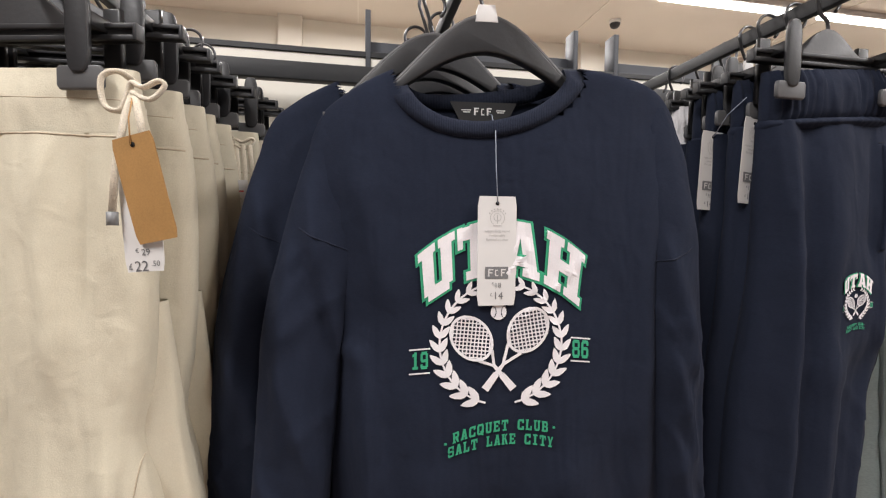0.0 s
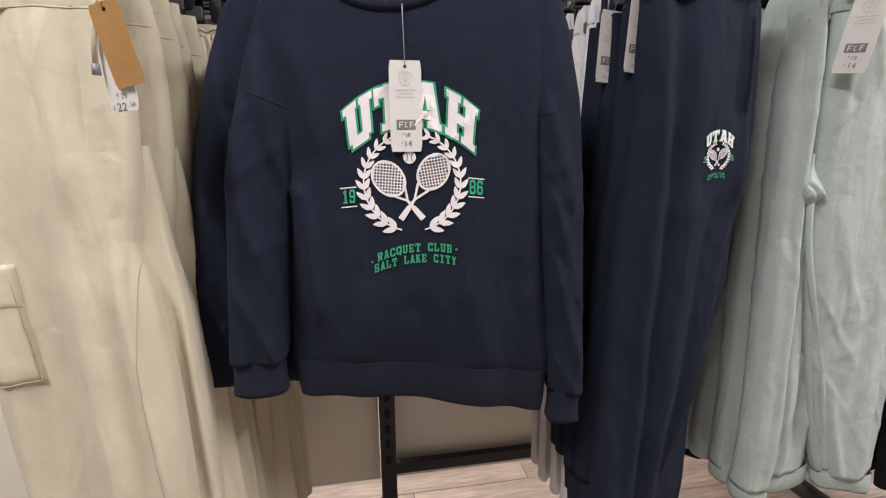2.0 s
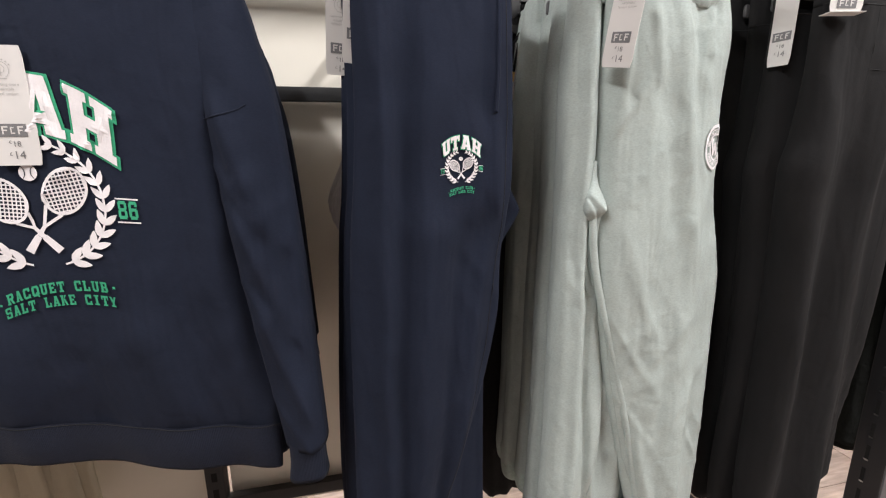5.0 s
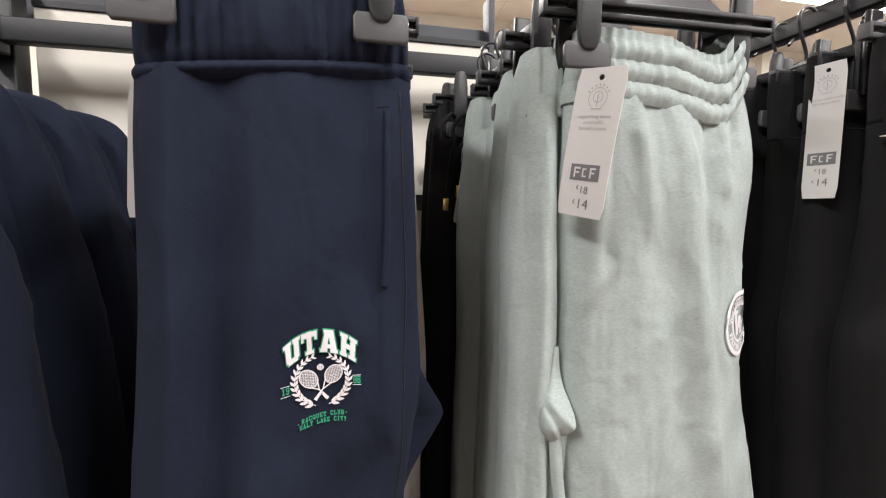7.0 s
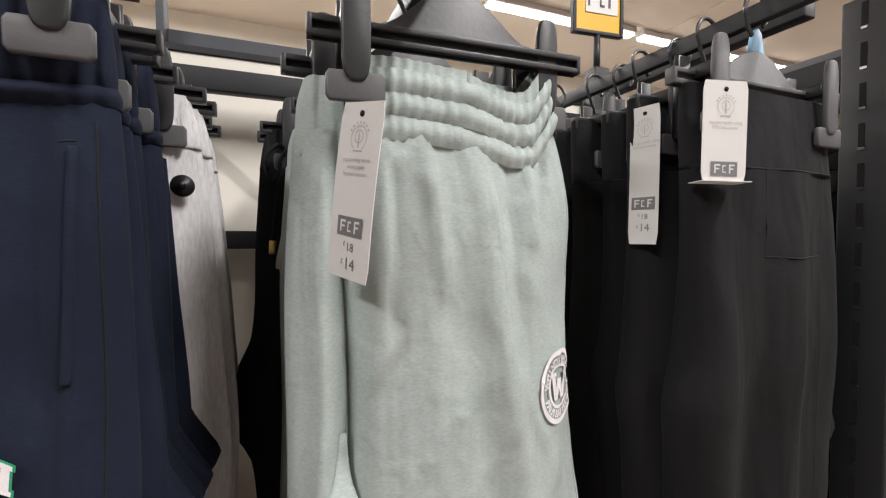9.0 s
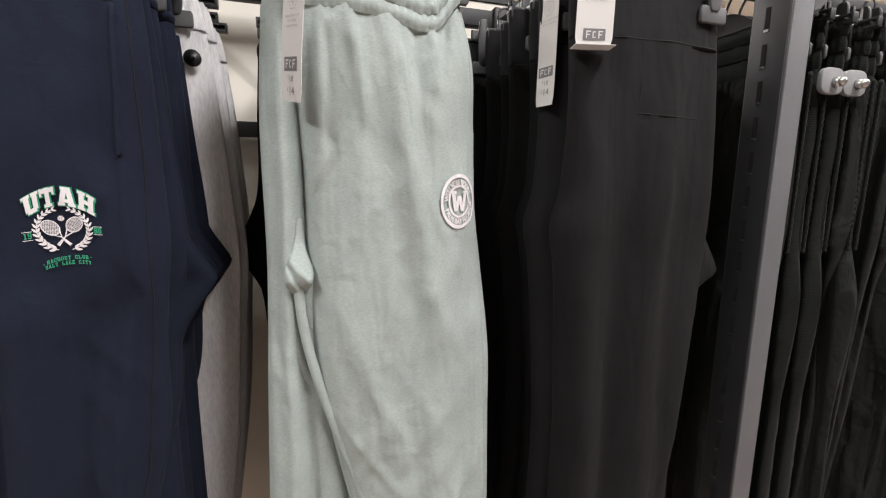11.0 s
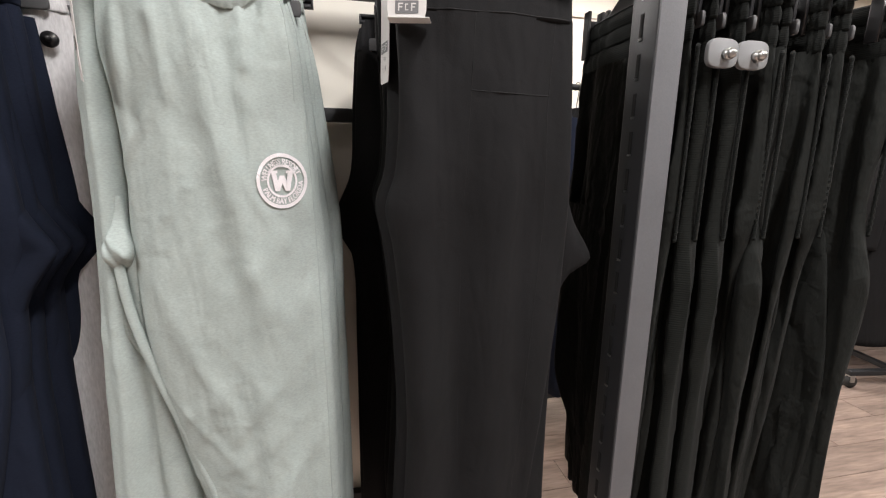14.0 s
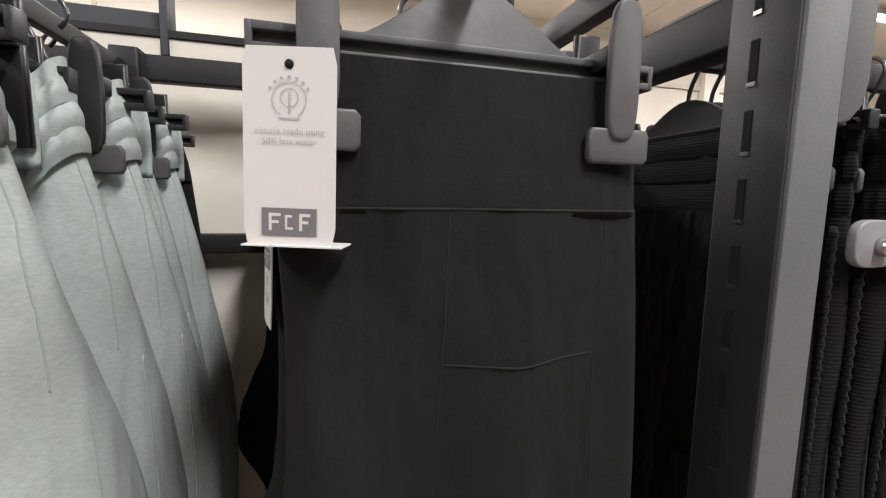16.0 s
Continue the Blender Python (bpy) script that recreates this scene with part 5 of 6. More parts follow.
    # bunched knot of cloth at the crotch
    cr = Cloth(rel(ax, [(1.185, 0.872, 0.878, 0.000, 0.003), (1.150, 0.866, 0.881, -0.004, 0.007), (1.132, 0.858, 0.886, -0.010, 0.011), (1.120, 0.855, 0.889, -0.012, 0.014), (1.108, 0.856, 0.887, -0.012, 0.013), (1.096, 0.863, 0.881, -0.006, 0.008)]),
               nz=40, n=48, fold=0.012, fine=0.006, seed=seed + 8, freq=75, folds=((-0.105, 1.130, -0.088, 1.098, 0.0025, -0.004), (-0.10, 1.135, -0.082, 1.112, 0.003, 0.003)))
    part("crotch_fold", cr.mesh(), M_GREEN, g)
    part("crotch_fold", sweep(curve([(0.868 - ax, 0.000, 1.114), (0.861 - ax, -0.002, 1.06), (0.868 - ax, 0.000, 1.01), (0.890 - ax, 0.008, 0.96)], 8), 0.009, 12), M_GREEN, g)
    roll = [(0.866, 1.120), (0.870, 1.06), (0.881, 1.0), (0.902, 0.925), (0.924, 0.853), (0.955, 0.74), (0.983, 0.62), (0.998, 0.55)]
    part("inseam_roll", sweep(curve([(x + 0.004 - ax, -0.014, z) for x, z in roll], 6), 0.0060, 10), M_GREEN, g, "rolled inner seam of the leg")
    # elastic waistband in three gathered ridges, slanting up to one side and sagging between the clips
    for k in range(3):
        za, zb, w = 1.477 - 0.0185 * k, 1.4575 - 0.0185 * k, 0.003 * k
        band = Cloth(rel(ax, [(za, 0.884 - w, 1.066 + w, 0, 0.0266 + 0.001 * k), ((za + zb) / 2, 0.882 - w, 1.069 + w, -0.001, 0.0284 + 0.001 * k), (zb, 0.882 - w, 1.069 + w, 0, 0.0262 + 0.001 * k)]),
                     nz=16, n=240, fold=0.004, fine=0.002, gather=0.0023 - 0.0004 * k, gather_freq=1050, seed=seed + k * 0.9, lift=waist)
        part("waistband", band.mesh(), M_GREEN, g, "gathered elastic waistband ridge")
    bl = Cloth(rel(ax, [(1.470, 0.850, 0.885, 0.034, 0.022), (1.45, 0.845, 0.888, 0.034, 0.028), (1.405, 0.843, 0.890, 0.034, 0.028)]), nz=16, n=60, fold=0.003, gather=0.002, gather_freq=900, seed=seed)
    part("waistband", bl.mesh(), M_GREEN, g, "folded-over end of the waistband")
    part("inner_back", Cloth(rel(ax, [(1.489, 0.884, 1.068, 0.036, 0.007), (1.47, 0.88, 1.07, 0.036, 0.008), (1.43, 0.88, 1.07, 0.036, 0.008)]),
                              nz=12, n=120, fold=0.002, gather=0.002, gather_freq=900, seed=seed).mesh(), M_GREEN, g)
    part("pocket_welt", seam(leg, [(1.068 - ax, 1.425), (1.080 - ax, 1.385), (1.086 - ax, 1.34), (1.0865 - ax, 1.299)], 0.0008), M_SEAM_GREEN, g)
    part("side_seam", seam(leg, [(1.097 - ax, 1.29), (1.104 - ax, 1.15), (1.112 - ax, 0.95), (1.115 - ax, 0.60)], 0.0008), M_SEAM_GREEN, g)
    part("inner_seam", seam([leg, l3], [(0.884 - ax, 1.05), (0.897 - ax, 0.96), (0.925 - ax, 0.82), (0.965 - ax, 0.66), (1.0 - ax, 0.56)], 0.0010), M_SEAM_GREEN, g)
    if printed:
        round_print(g, leg.front, 1.069 - ax, 1.204, 0.0345)
    return g


def round_print(parent, front, cx, cz, r):
    b = bmesh.new()

    def place(x, z, out=0.0022):
        X, Z = cx + x * r * 0.82, cz + z * r
        return (X, front(X, Z) - out, Z)

    def ring(r0, r1, n=48):
        vs = []
        for k in range(n + 1):
            a = 2 * math.pi * k / n
            vs += [(r0 * math.cos(a), r0 * math.sin(a)), (r1 * math.cos(a), r1 * math.sin(a))]
        add_flat(b, vs, [(2 * k, 2 * k + 1, 2 * k + 3, 2 * k + 2) for k in range(n)], place)

    ring(1.0, 0.87)
    ring(0.60, 0.52)

    def curved(s, mid, way):
        vs, fs = text_mesh(s, 0.30)
        fit_in = 1.95 / (max(v[0] for v in vs) - min(v[0] for v in vs))
        for dx in (-0.015, 0.0, 0.015):
            out = []
            for x, z in vs:
                x = (x + dx) * fit_in
                if way > 0:
                    a, rr = radians(mid) - x / 0.71, 0.605 + z
                else:
                    a, rr = radians(mid) + x / 0.71, 0.835 - z
                out.append((rr * math.cos(a), rr * math.sin(a)))
            add_flat(b, out, fs, lambda x, z: place(x, z, 0.0022 + dx * 0.004))

    curved("WELLNESS RESORT", 100, 1)
    curved("PALM BAY FLORIDA", 280, -1)
    for p, q in (((-0.34, 0.36), (-0.20, -0.36)), ((-0.20, -0.36), (0.0, 0.20)), ((0.0, 0.20), (0.20, -0.36)), ((0.20, -0.36), (0.34, 0.36))):
        w = 0.095
        add_flat(b, [(p[0] - w, p[1]), (p[0] + w, p[1]), (q[0] + w, q[1]), (q[0] - w, q[1])], [(0, 1, 2, 3)], lambda x, z: place(x, z, 0.0022))
    for x in (-0.34, 0.34):
        add_flat(b, [(x - 0.17, 0.28), (x + 0.17, 0.28), (x + 0.17, 0.38), (x - 0.17, 0.38)], [(0, 1, 2, 3)], lambda px, pz: place(px, pz, 0.0024))
    part("white_print", b, M_PRINTW, parent, "white round print with letters and a W", smooth=False)


GX = ARMX["green"]
gr = put(green_joggers(1.7, True), GX, 0.500, 0)
grh = put(clip_hanger(0.118, 0.088, 0.07, M_BLUE, True, 0.040, 1.500, 0.026), GX + 0.006, 0.490, -2)
tag_card(gr, pose(-0.083, -0.056, 1.424, -4, 9, -62), 0.044, 0.122, "eco", bend=0.012)
gr2 = put(green_joggers(6.3, False), GX + 0.006, 0.565, 3)
grh2 = put(clip_hanger(0.118, 0.088, 0.07, None), GX - 0.01, 0.563, 3)
for dx, y, rz in ((0.018, 0.63, -3), (0.004, 0.69, 4), (0.014, 0.74, -1)):
    copy_thing(gr2, pose(GX + dx, y, 0, 0, 0, rz))
    copy_thing(grh2, pose(GX + dx, y, 0, 0, 0, rz))
tag_card(gr2, pose(-0.100, -0.02, 1.42, 0, 4, 40), 0.040, 0.122, "barcode")
bj = put(plain_joggers("joggers", M_BLACK, 9.2, "black joggers with knotted drawstring and brass eyelet", "black joggers", True), GX - 0.036, 0.81, 2)
bjh = put(clip_hanger(0.118, 0.083, 0.06), GX - 0.03, 0.81, 2)
tag_card(bj, pose(-0.070, -0.048, 1.385, 0, 16, 40), 0.034, 0.10, "eco")
for dx, y, rz in ((-0.034, 0.865, -3), (-0.026, 0.915, 3)):
    copy_thing(bj, pose(GX + dx, y, 0, 0, 0, rz))
    copy_thing(bjh, pose(GX + dx, y, 0, 0, 0, rz))


def leggings(seed, near):
    ax = 1.335
    g = thing("trousers", pose(0, 0, 0), "black jersey trousers with a wide smooth waistband", "trousers", "black trousers")
    band = Cloth(rel(ax, [(1.494, 1.209, 1.440, 0, 0.012), (1.46, 1.209, 1.442, 0, 0.015), (1.408, 1.211, 1.444, -0.002, 0.018)]), nz=16, n=64, fold=0.002, fine=0.0008, seed=seed, ex=3.2)
    part("waistband", band.mesh(), M_BLACK, g, "wide flat waistband")
    leg = Cloth(rel(ax, [(1.413, 1.211, 1.445, -0.002, 0.020), (1.32, 1.216, 1.450, -0.003, 0.024), (1.22, 1.211, 1.454, -0.003, 0.028), (1.17, 1.197, 1.456, -0.002, 0.028), (1.12, 1.206, 1.456, 0, 0.028), (1.05, 1.214, 1.454, 0, 0.028), (0.95, 1.222, 1.446, 0, 0.028),
                         (0.84, 1.226, 1.434, 0, 0.028), (0.7, 1.220, 1.42, 0, 0.028), (0.58, 1.214, 1.408, 0, 0.028), (0.46, 1.222, 1.398, 0, 0.026)]),
                nz=76, n=72, fold=0.033, fine=0.0016, seed=seed, freq=16, ex=2.8, lift=lambda x, z: max(0, (0.62 - z) / 0.16) * 0.018 * math.sin(x * 26 + seed))
    part("leg", leg.mesh(), M_BLACK, g)
    l2 = Cloth(rel(ax, [(1.24, 1.30, 1.452, 0.02, 0.018), (1.15, 1.32, 1.476, 0.015, 0.018), (1.105, 1.33, 1.503, 0.012, 0.014), (1.085, 1.335, 1.508, 0.012, 0.012), (1.065, 1.34, 1.478, 0.016, 0.016), (1.03, 1.34, 1.462, 0.02, 0.02), (0.92, 1.32, 1.462, 0.03, 0.026), (0.7, 1.31, 1.462, 0.03, 0.028), (0.535, 1.30, 1.468, 0.03, 0.028)]),
               nz=90, n=48, fold=0.014, seed=seed + 2, freq=18)
    part("leg", l2.mesh(), M_BLACK, g)
    part("waist_seam", seam([leg, band], [(1.214 - ax, 1.4105), (1.33 - ax, 1.4115), (1.44 - ax, 1.4115)], 0.0010), M_SEAM_BLACK, g)
    part("panel_seam", seam(leg, [(1.308 - ax, 1.409), (1.304 - ax, 1.31), (1.298 - ax, 1.15), (1.30 - ax, 0.9), (1.30 - ax, 0.6)], 0.0007), M_SEAM_BLACK, g)
    part("side_seam", seam(leg, [(1.416 - ax, 1.409), (1.411 - ax, 1.30), (1.415 - ax, 1.15), (1.40 - ax, 0.9), (1.375 - ax, 0.6)], 0.0007), M_SEAM_BLACK, g)
    part("pocket_seam", seam(leg, [(1.304 - ax, 1.3195), (1.35 - ax, 1.3165), (1.411 - ax, 1.3175)], 0.0009), M_SEAM_BLACK, g)
    return g


BX = ARMX["black"]
bl = put(leggings(2.9, True), BX, 0.470, 0)
blh = put(clip_hanger(0.126, 0.091, 0.074, M_BLUE, False, 0.036, 1.503), BX - 0.008, 0.475, 0)
tag_card(bl, pose(-0.112, -0.036, 1.479, 0, 1, -16), 0.045, 0.094, "ecofold", line=("viscose made using", "50% less water"))
bl2 = put(leggings(7.7, False), BX - 0.01, 0.535, 3)
blh2 = put(clip_hanger(0.122, 0.087, 0.072, None), BX - 0.008, 0.533, 3)
for dx, y, rz in ((0.008, 0.585, -2), (-0.008, 0.635, 3), (0.006, 0.685, -3), (-0.004, 0.735, 1)):
    copy_thing(bl2, pose(BX + dx, y, 0, 0, 0, rz))
    copy_thing(blh2, pose(BX + dx, y, 0, 0, 0, rz))
tag_card(bl2, pose(-0.122, -0.018, 1.474, 0, 0, -80), 0.034, 0.150, "eco", line=("viscose made using", "50% less water"), bend=-0.003)
cj = put(plain_joggers("joggers", M_DARKGREY, 4.4, "near-black joggers at the back of the arm", "charcoal joggers"), BX - 0.045, 0.80, 0)
cjh = put(clip_hanger(0.118, 0.083, 0.06), BX - 0.035, 0.80, 0)
for y in (0.86, 0.915):
    copy_thing(cj, pose(BX - 0.05, y, 0, 0, 0, 3))
    copy_thing(cjh, pose(BX - 0.01, y, 0, 0, 0, 3))


def cargo(seed, near):
    ax = -0.335
    g = thing("cargo_trousers", pose(0, 0, 0), "beige cargo trousers with a flap pocket on the thigh", "trousers", "beige cargo trousers")
    leg = Cloth(rel(ax, [(1.365, -0.475, -0.197, 0, 0.024), (1.30, -0.480, -0.192, -0.002, 0.028), (1.20, -0.484, -0.193, -0.003, 0.031), (1.13, -0.485, -0.198, -0.003, 0.032), (1.066, -0.485, -0.207, -0.003, 0.032), (1.0, -0.482, -0.194, -0.003, 0.033),
                         (0.85, -0.465, -0.182, 0, 0.034), (0.6, -0.435, -0.180, 0, 0.034), (0.42, -0.425, -0.184, 0, 0.034), (0.32, -0.42, -0.184, 0, 0.034)]), nz=120, n=112, fold=0.012, fine=0.0018, seed=seed, freq=14, ex=2.7,
                folds=((-0.055, 1.34, -0.070, 0.45, 0.020, 0.014), (0.0, 1.35, 0.01, 0.45, 0.018, -0.012), (0.055, 1.35, 0.060, 1.14, 0.012, 0.009), (0.112, 1.045, 0.135, 0.70, 0.012, 0.011),
                       (0.06, 0.98, 0.075, 0.40, 0.020, 0.012), (0.10, 0.88, 0.11, 0.40, 0.012, -0.010), (0.09, 1.35, 0.088, 1.20, 0.006, -0.005), (-0.10, 1.34, -0.10, 1.15, 0.012, -0.006)))
    part("leg", leg.mesh(), M_BEIGE, g)
    band = Cloth(rel(ax, [(1.427, -0.470, -0.206, 0, 0.013), (1.40, -0.472, -0.203, -0.002, 0.019), (1.362, -0.474, -0.197, 0, 0.021)]), nz=16, n=80, fold=0.004, fine=0.0016, seed=seed, ex=3)
    part("waistband", band.mesh(), M_BEIGE, g, "beige waistband")
    l2 = Cloth(rel(ax, [(1.20, -0.42, -0.197, 0.018, 0.02), (1.10, -0.42, -0.186, 0.018, 0.024), (1.065, -0.42, -0.184, 0.018, 0.026), (0.95, -0.41, -0.172, 0.026, 0.028), (0.7, -0.39, -0.165, 0.034, 0.028), (0.45, -0.38, -0.15, 0.034, 0.03), (0.31, -0.37, -0.145, 0.034, 0.03)]),
               nz=56, n=56, fold=0.032, seed=seed + 3, freq=22)
    part("leg", l2.mesh(), M_BEIGE, g)
    part("waist_seam", seam([leg, band], [(-0.46 - ax, 1.3655), (-0.33 - ax, 1.364), (-0.20 - ax, 1.361)], 0.0011), M_SEAM_BEIGE, g)
    part("band_seam", seam(band, [(-0.46 - ax, 1.40), (-0.33 - ax, 1.398), (-0.21 - ax, 1.396)], 0.0006), M_SEAM_BEIGE, g)
    part("leg_seam", seam([leg, l2], [(-0.205 - ax, 1.05), (-0.213 - ax, 0.90), (-0.205 - ax, 0.7), (-0.20 - ax, 0.4)], 0.0008), M_SEAM_BEIGE, g)

    def patch(x0, x1, z0, z1, out, slant):
        b = bmesh.new()
        nx, nz = 14, 12
        grid = [[(x0 + (x1 - x0) * i / nx + slant * (z1 - (z1 + (z0 - z1) * j / nz)), z1 + (z0 - z1) * j / nz) for i in range(nx + 1)] for j in range(nz + 1)]
        f = [[b.verts.new((x, leg.front(x, z) - out * (0.55 if i in (0, nx) or j in (0, nz) else 1), z)) for i, (x, z) in enumerate(row)] for j, row in enumerate(grid)]
        k = [[b.verts.new((x, leg.front(x, z) + 0.001, z)) for x, z in row] for row in grid]
        for j in range(nz):
            for i in range(nx):
                b.faces.new((f[j][i], f[j + 1][i], f[j + 1][i + 1], f[j][i + 1]))
        for j in range(nz):
            b.faces.new((f[j][nx], f[j + 1][nx], k[j + 1][nx], k[j][nx]))
            b.faces.new((f[j + 1][0], f[j][0], k[j][0], k[j + 1][0]))
        for i in range(nx):
            b.faces.new((f[nz][i], k[nz][i], k[nz][i + 1], f[nz][i + 1]))
            b.faces.new((f[0][i + 1], k[0][i + 1], k[0][i], f[0][i]))
        bmesh.ops.recalc_face_normals(b, faces=b.faces)
        return b

    pk = part("cargo_pocket", patch(-0.478 - ax, -0.372 - ax, 0.872, 1.035, 0.006, 0.09), M_BEIGE, g, "beige patch pocket")
    part("pocket_flap", patch(-0.480 - ax, -0.369 - ax, 0.985, 1.045, 0.009, 0.02), M_BEIGE, pk, "beige pocket flap")
    part("stitching", seam(leg, [(-0.374 - ax, 1.03), (-0.3595 - ax, 0.877), (-0.46 - ax, 0.874)], 0.0008, 0.0066), M_SEAM_BEIGE, pk)
    return g


AX = ARMX["beige"]
cg = put(cargo(3.3, True), AX, 0.512, -13)
cgh = put(clip_hanger(0.135, 0.098, 0.085, M_BLUE, True, 0.05, 1.464), AX - 0.005, 0.512, -13)
# bow, kraft tag and price tag
OUT = 0.045
bow = [(x + OUT, y, z) for x, y, z in ((0.105, -0.030, 1.405), (0.100, -0.045, 1.412), (0.088, -0.05, 1.405), (0.090, -0.05, 1.382), (0.102, -0.048, 1.378), (0.108, -0.046, 1.392), (0.112, -0.046, 1.402), (0.122, -0.046, 1.398), (0.134, -0.044, 1.404), (0.138, -0.042, 1.400), (0.126, -0.044, 1.388), (0.112, -0.046, 1.394))]
part("drawstring", sweep(curve(bow, 5), 0.0038, 10, flat=0.6), M_CORD, cg, "cream cord tied in a bow")
part("drawstring", sweep([(0.155, -0.046, 1.394), (0.150, -0.05, 1.36), (0.143, -0.05, 1.33), (0.139, -0.05, 1.29)], 0.0038, 8, flat=0.55), M_CORD, cg, "hanging cream cord end")
part("drawstring", sweep([(0.158, -0.046, 1.394), (0.166, -0.050, 1.37), (0.170, -0.050, 1.34)], 0.0038, 8, flat=0.55), M_CORD, cg, "hanging cream cord end")
part("cord_end", sweep([(0.139, -0.05, 1.29), (0.139, -0.05, 1.278)], 0.0046, 8), M_ALARM, cg, "metal cord end")
tag_card(cg, pose(0.157, -0.045, 1.347, 0, -4, -3), 0.037, 0.118, "price")
kt = tag_card(cg, pose(0.164, -0.056, 1.347, 4, -11, -8), 0.041, 0.092, "blank", M_BROWNCARD, bend=0.004, label="brown kraft card swing tag")
part("tag_thread", sweep([(0.158, -0.046, 1.394), (0.160, -0.055, 1.37), (0.163, -0.058, 1.347)], 0.0007, 5), M_BROWNCARD, cg, "brown thread")
cg2 = put(cargo(8.8, False), AX + 0.012, 0.555, -3)
cgh2 = put(clip_hanger(0.135, 0.098, 0.085, None), AX + 0.008, 0.553, -3)
for dx, y, rz in ((0.016, 0.605, 2), (0.016, 0.655, -2), (0.02, 0.705, 3)):
    copy_thing(cg2, pose(AX + dx, y, 0, 0, 0, rz))
    copy_thing(cgh2, pose(AX + dx, y, 0, 0, 0, rz))
cg3 = copy_thing(cg2, pose(AX + 0.048, 0.765, 0, 0, 0, -2))
tagged(cg3, "beige trousers with tied drawstring and price tag")
copy_thing(cgh2, pose(AX + 0.035, 0.765, 0, 0, 0, -2))
part("drawstring", sweep(curve([(x - 0.005 - OUT, y, z + 0.006) for x, y, z in bow], 5), 0.0038, 10, flat=0.6), M_CORD, cg3, "cream cord tied in a bow")
for x, ln in ((0.108, 0.13), (0.128, 0.15), (0.118, 0.10)):
    part("drawstring", sweep([(x, -0.046, 1.40), (x + 0.004, -0.05, 1.36), (x + 0.002, -0.05, 1.40 - ln)], 0.0036, 8, flat=0.55), M_CORD, cg3, "hanging cream cord end")
tag_card(cg3, pose(0.110, -0.055, 1.338, 0, -2, 4), 0.036, 0.135, "barcode")
for dx, y, rz in ((0.058, 0.825, 3), (0.060, 0.885, -2)):
    copy_thing(cg3, pose(AX + dx, y, 0, 0, 0, rz))
    copy_thing(cgh2, pose(AX + dx, y, 0, 0, 0, rz))

# ---- next bay: dark ribbed trousers on a rail that runs along the frame ----
rail2 = thing("side_rail", pose(0, 0, 0), "black steel rail carrying dark ribbed trousers", "rail")
part("bar", boxed(1.610, 2.30, 0.622, 0.636, 1.568, 1.600, 0.002), M_STEEL, rail2)
part("bracket_plate", slab([(1.604, 1.478), (1.618, 1.482), (1.629, 1.494), (1.633, 1.512), (1.633, 1.655), (1.604, 1.655)], 0.4505, 0.462, 0.002), M_POST, rail2, "grey plate beside the front post")
part("end_bracket", boxed(1.604, 1.616, 0.50, 0.640, 1.56, 1.615, 0.003), M_POST, rail2, "grey end bracket")


def ribbed(seed, wide=0.0, hem=0.5, back=0.09, material=None):
    g = thing("trousers", pose(0, 0, 0), "very dark green ribbed knit trousers on a clip hanger", "trousers", "ribbed trousers")
    leg = Cloth([(1.41, -0.150, 0.150, 0, 0.012), (1.30, -0.158, 0.160, 0, 0.018), (1.18, -0.160 + wide * 0.3, 0.170, 0, 0.021), (1.12, -0.158, 0.205, 0, 0.021), (1.02, -0.150 - wide, 0.17, 0, 0.021), (0.8, -0.140 - wide, 0.13, 0, 0.022), (hem, -0.13 - wide * 1.5, back, 0, 0.024)],
                nz=76, n=72, fold=0.042, fine=0.0050, seed=seed, freq=38, lift=lambda x, z: max(0, (hem + 0.2 - z) / 0.2) * 0.03 * math.sin(x * 13 + seed))
    part("leg", leg.mesh(), material or M_DARKKNIT, g)
    inner = Cloth([(1.15, -0.10, 0.17, 0.018, 0.012), (1.0, -0.13, 0.15, 0.02, 0.014), (0.8, -0.12 - wide, 0.12, 0.02, 0.016), (hem + 0.03, -0.105 - wide, back + 0.02, 0.02, 0.018)], nz=50, n=48, fold=0.03, fine=0.003, seed=seed + 3, freq=26)
    part("leg", inner.mesh(), M_DARKKNIT, g)
    zig = [(-0.1585 - 0.004 * (k % 2), -0.006 + 0.004 * (k % 2), 1.40 - 0.0052 * k) for k in range(56)]
    part("edge_gather", sweep(zig, 0.0032, 6), M_BLACK_RIB, g, "puckered side seam")
    for k, (za, zb) in enumerate(((1.492, 1.466), (1.468, 1.440), (1.442, 1.405))):
        band = Cloth([(za, -0.148, 0.148, 0, 0.010), ((za + zb) / 2, -0.151, 0.151, 0, 0.0145), (zb, -0.150, 0.150, 0, 0.011)], nz=8, n=130, fold=0.002, gather=0.0022, gather_freq=1100, seed=seed + k)
        part("waistband", band.mesh(), M_BLACK_RIB, g, "ribbed waistband")
    return g


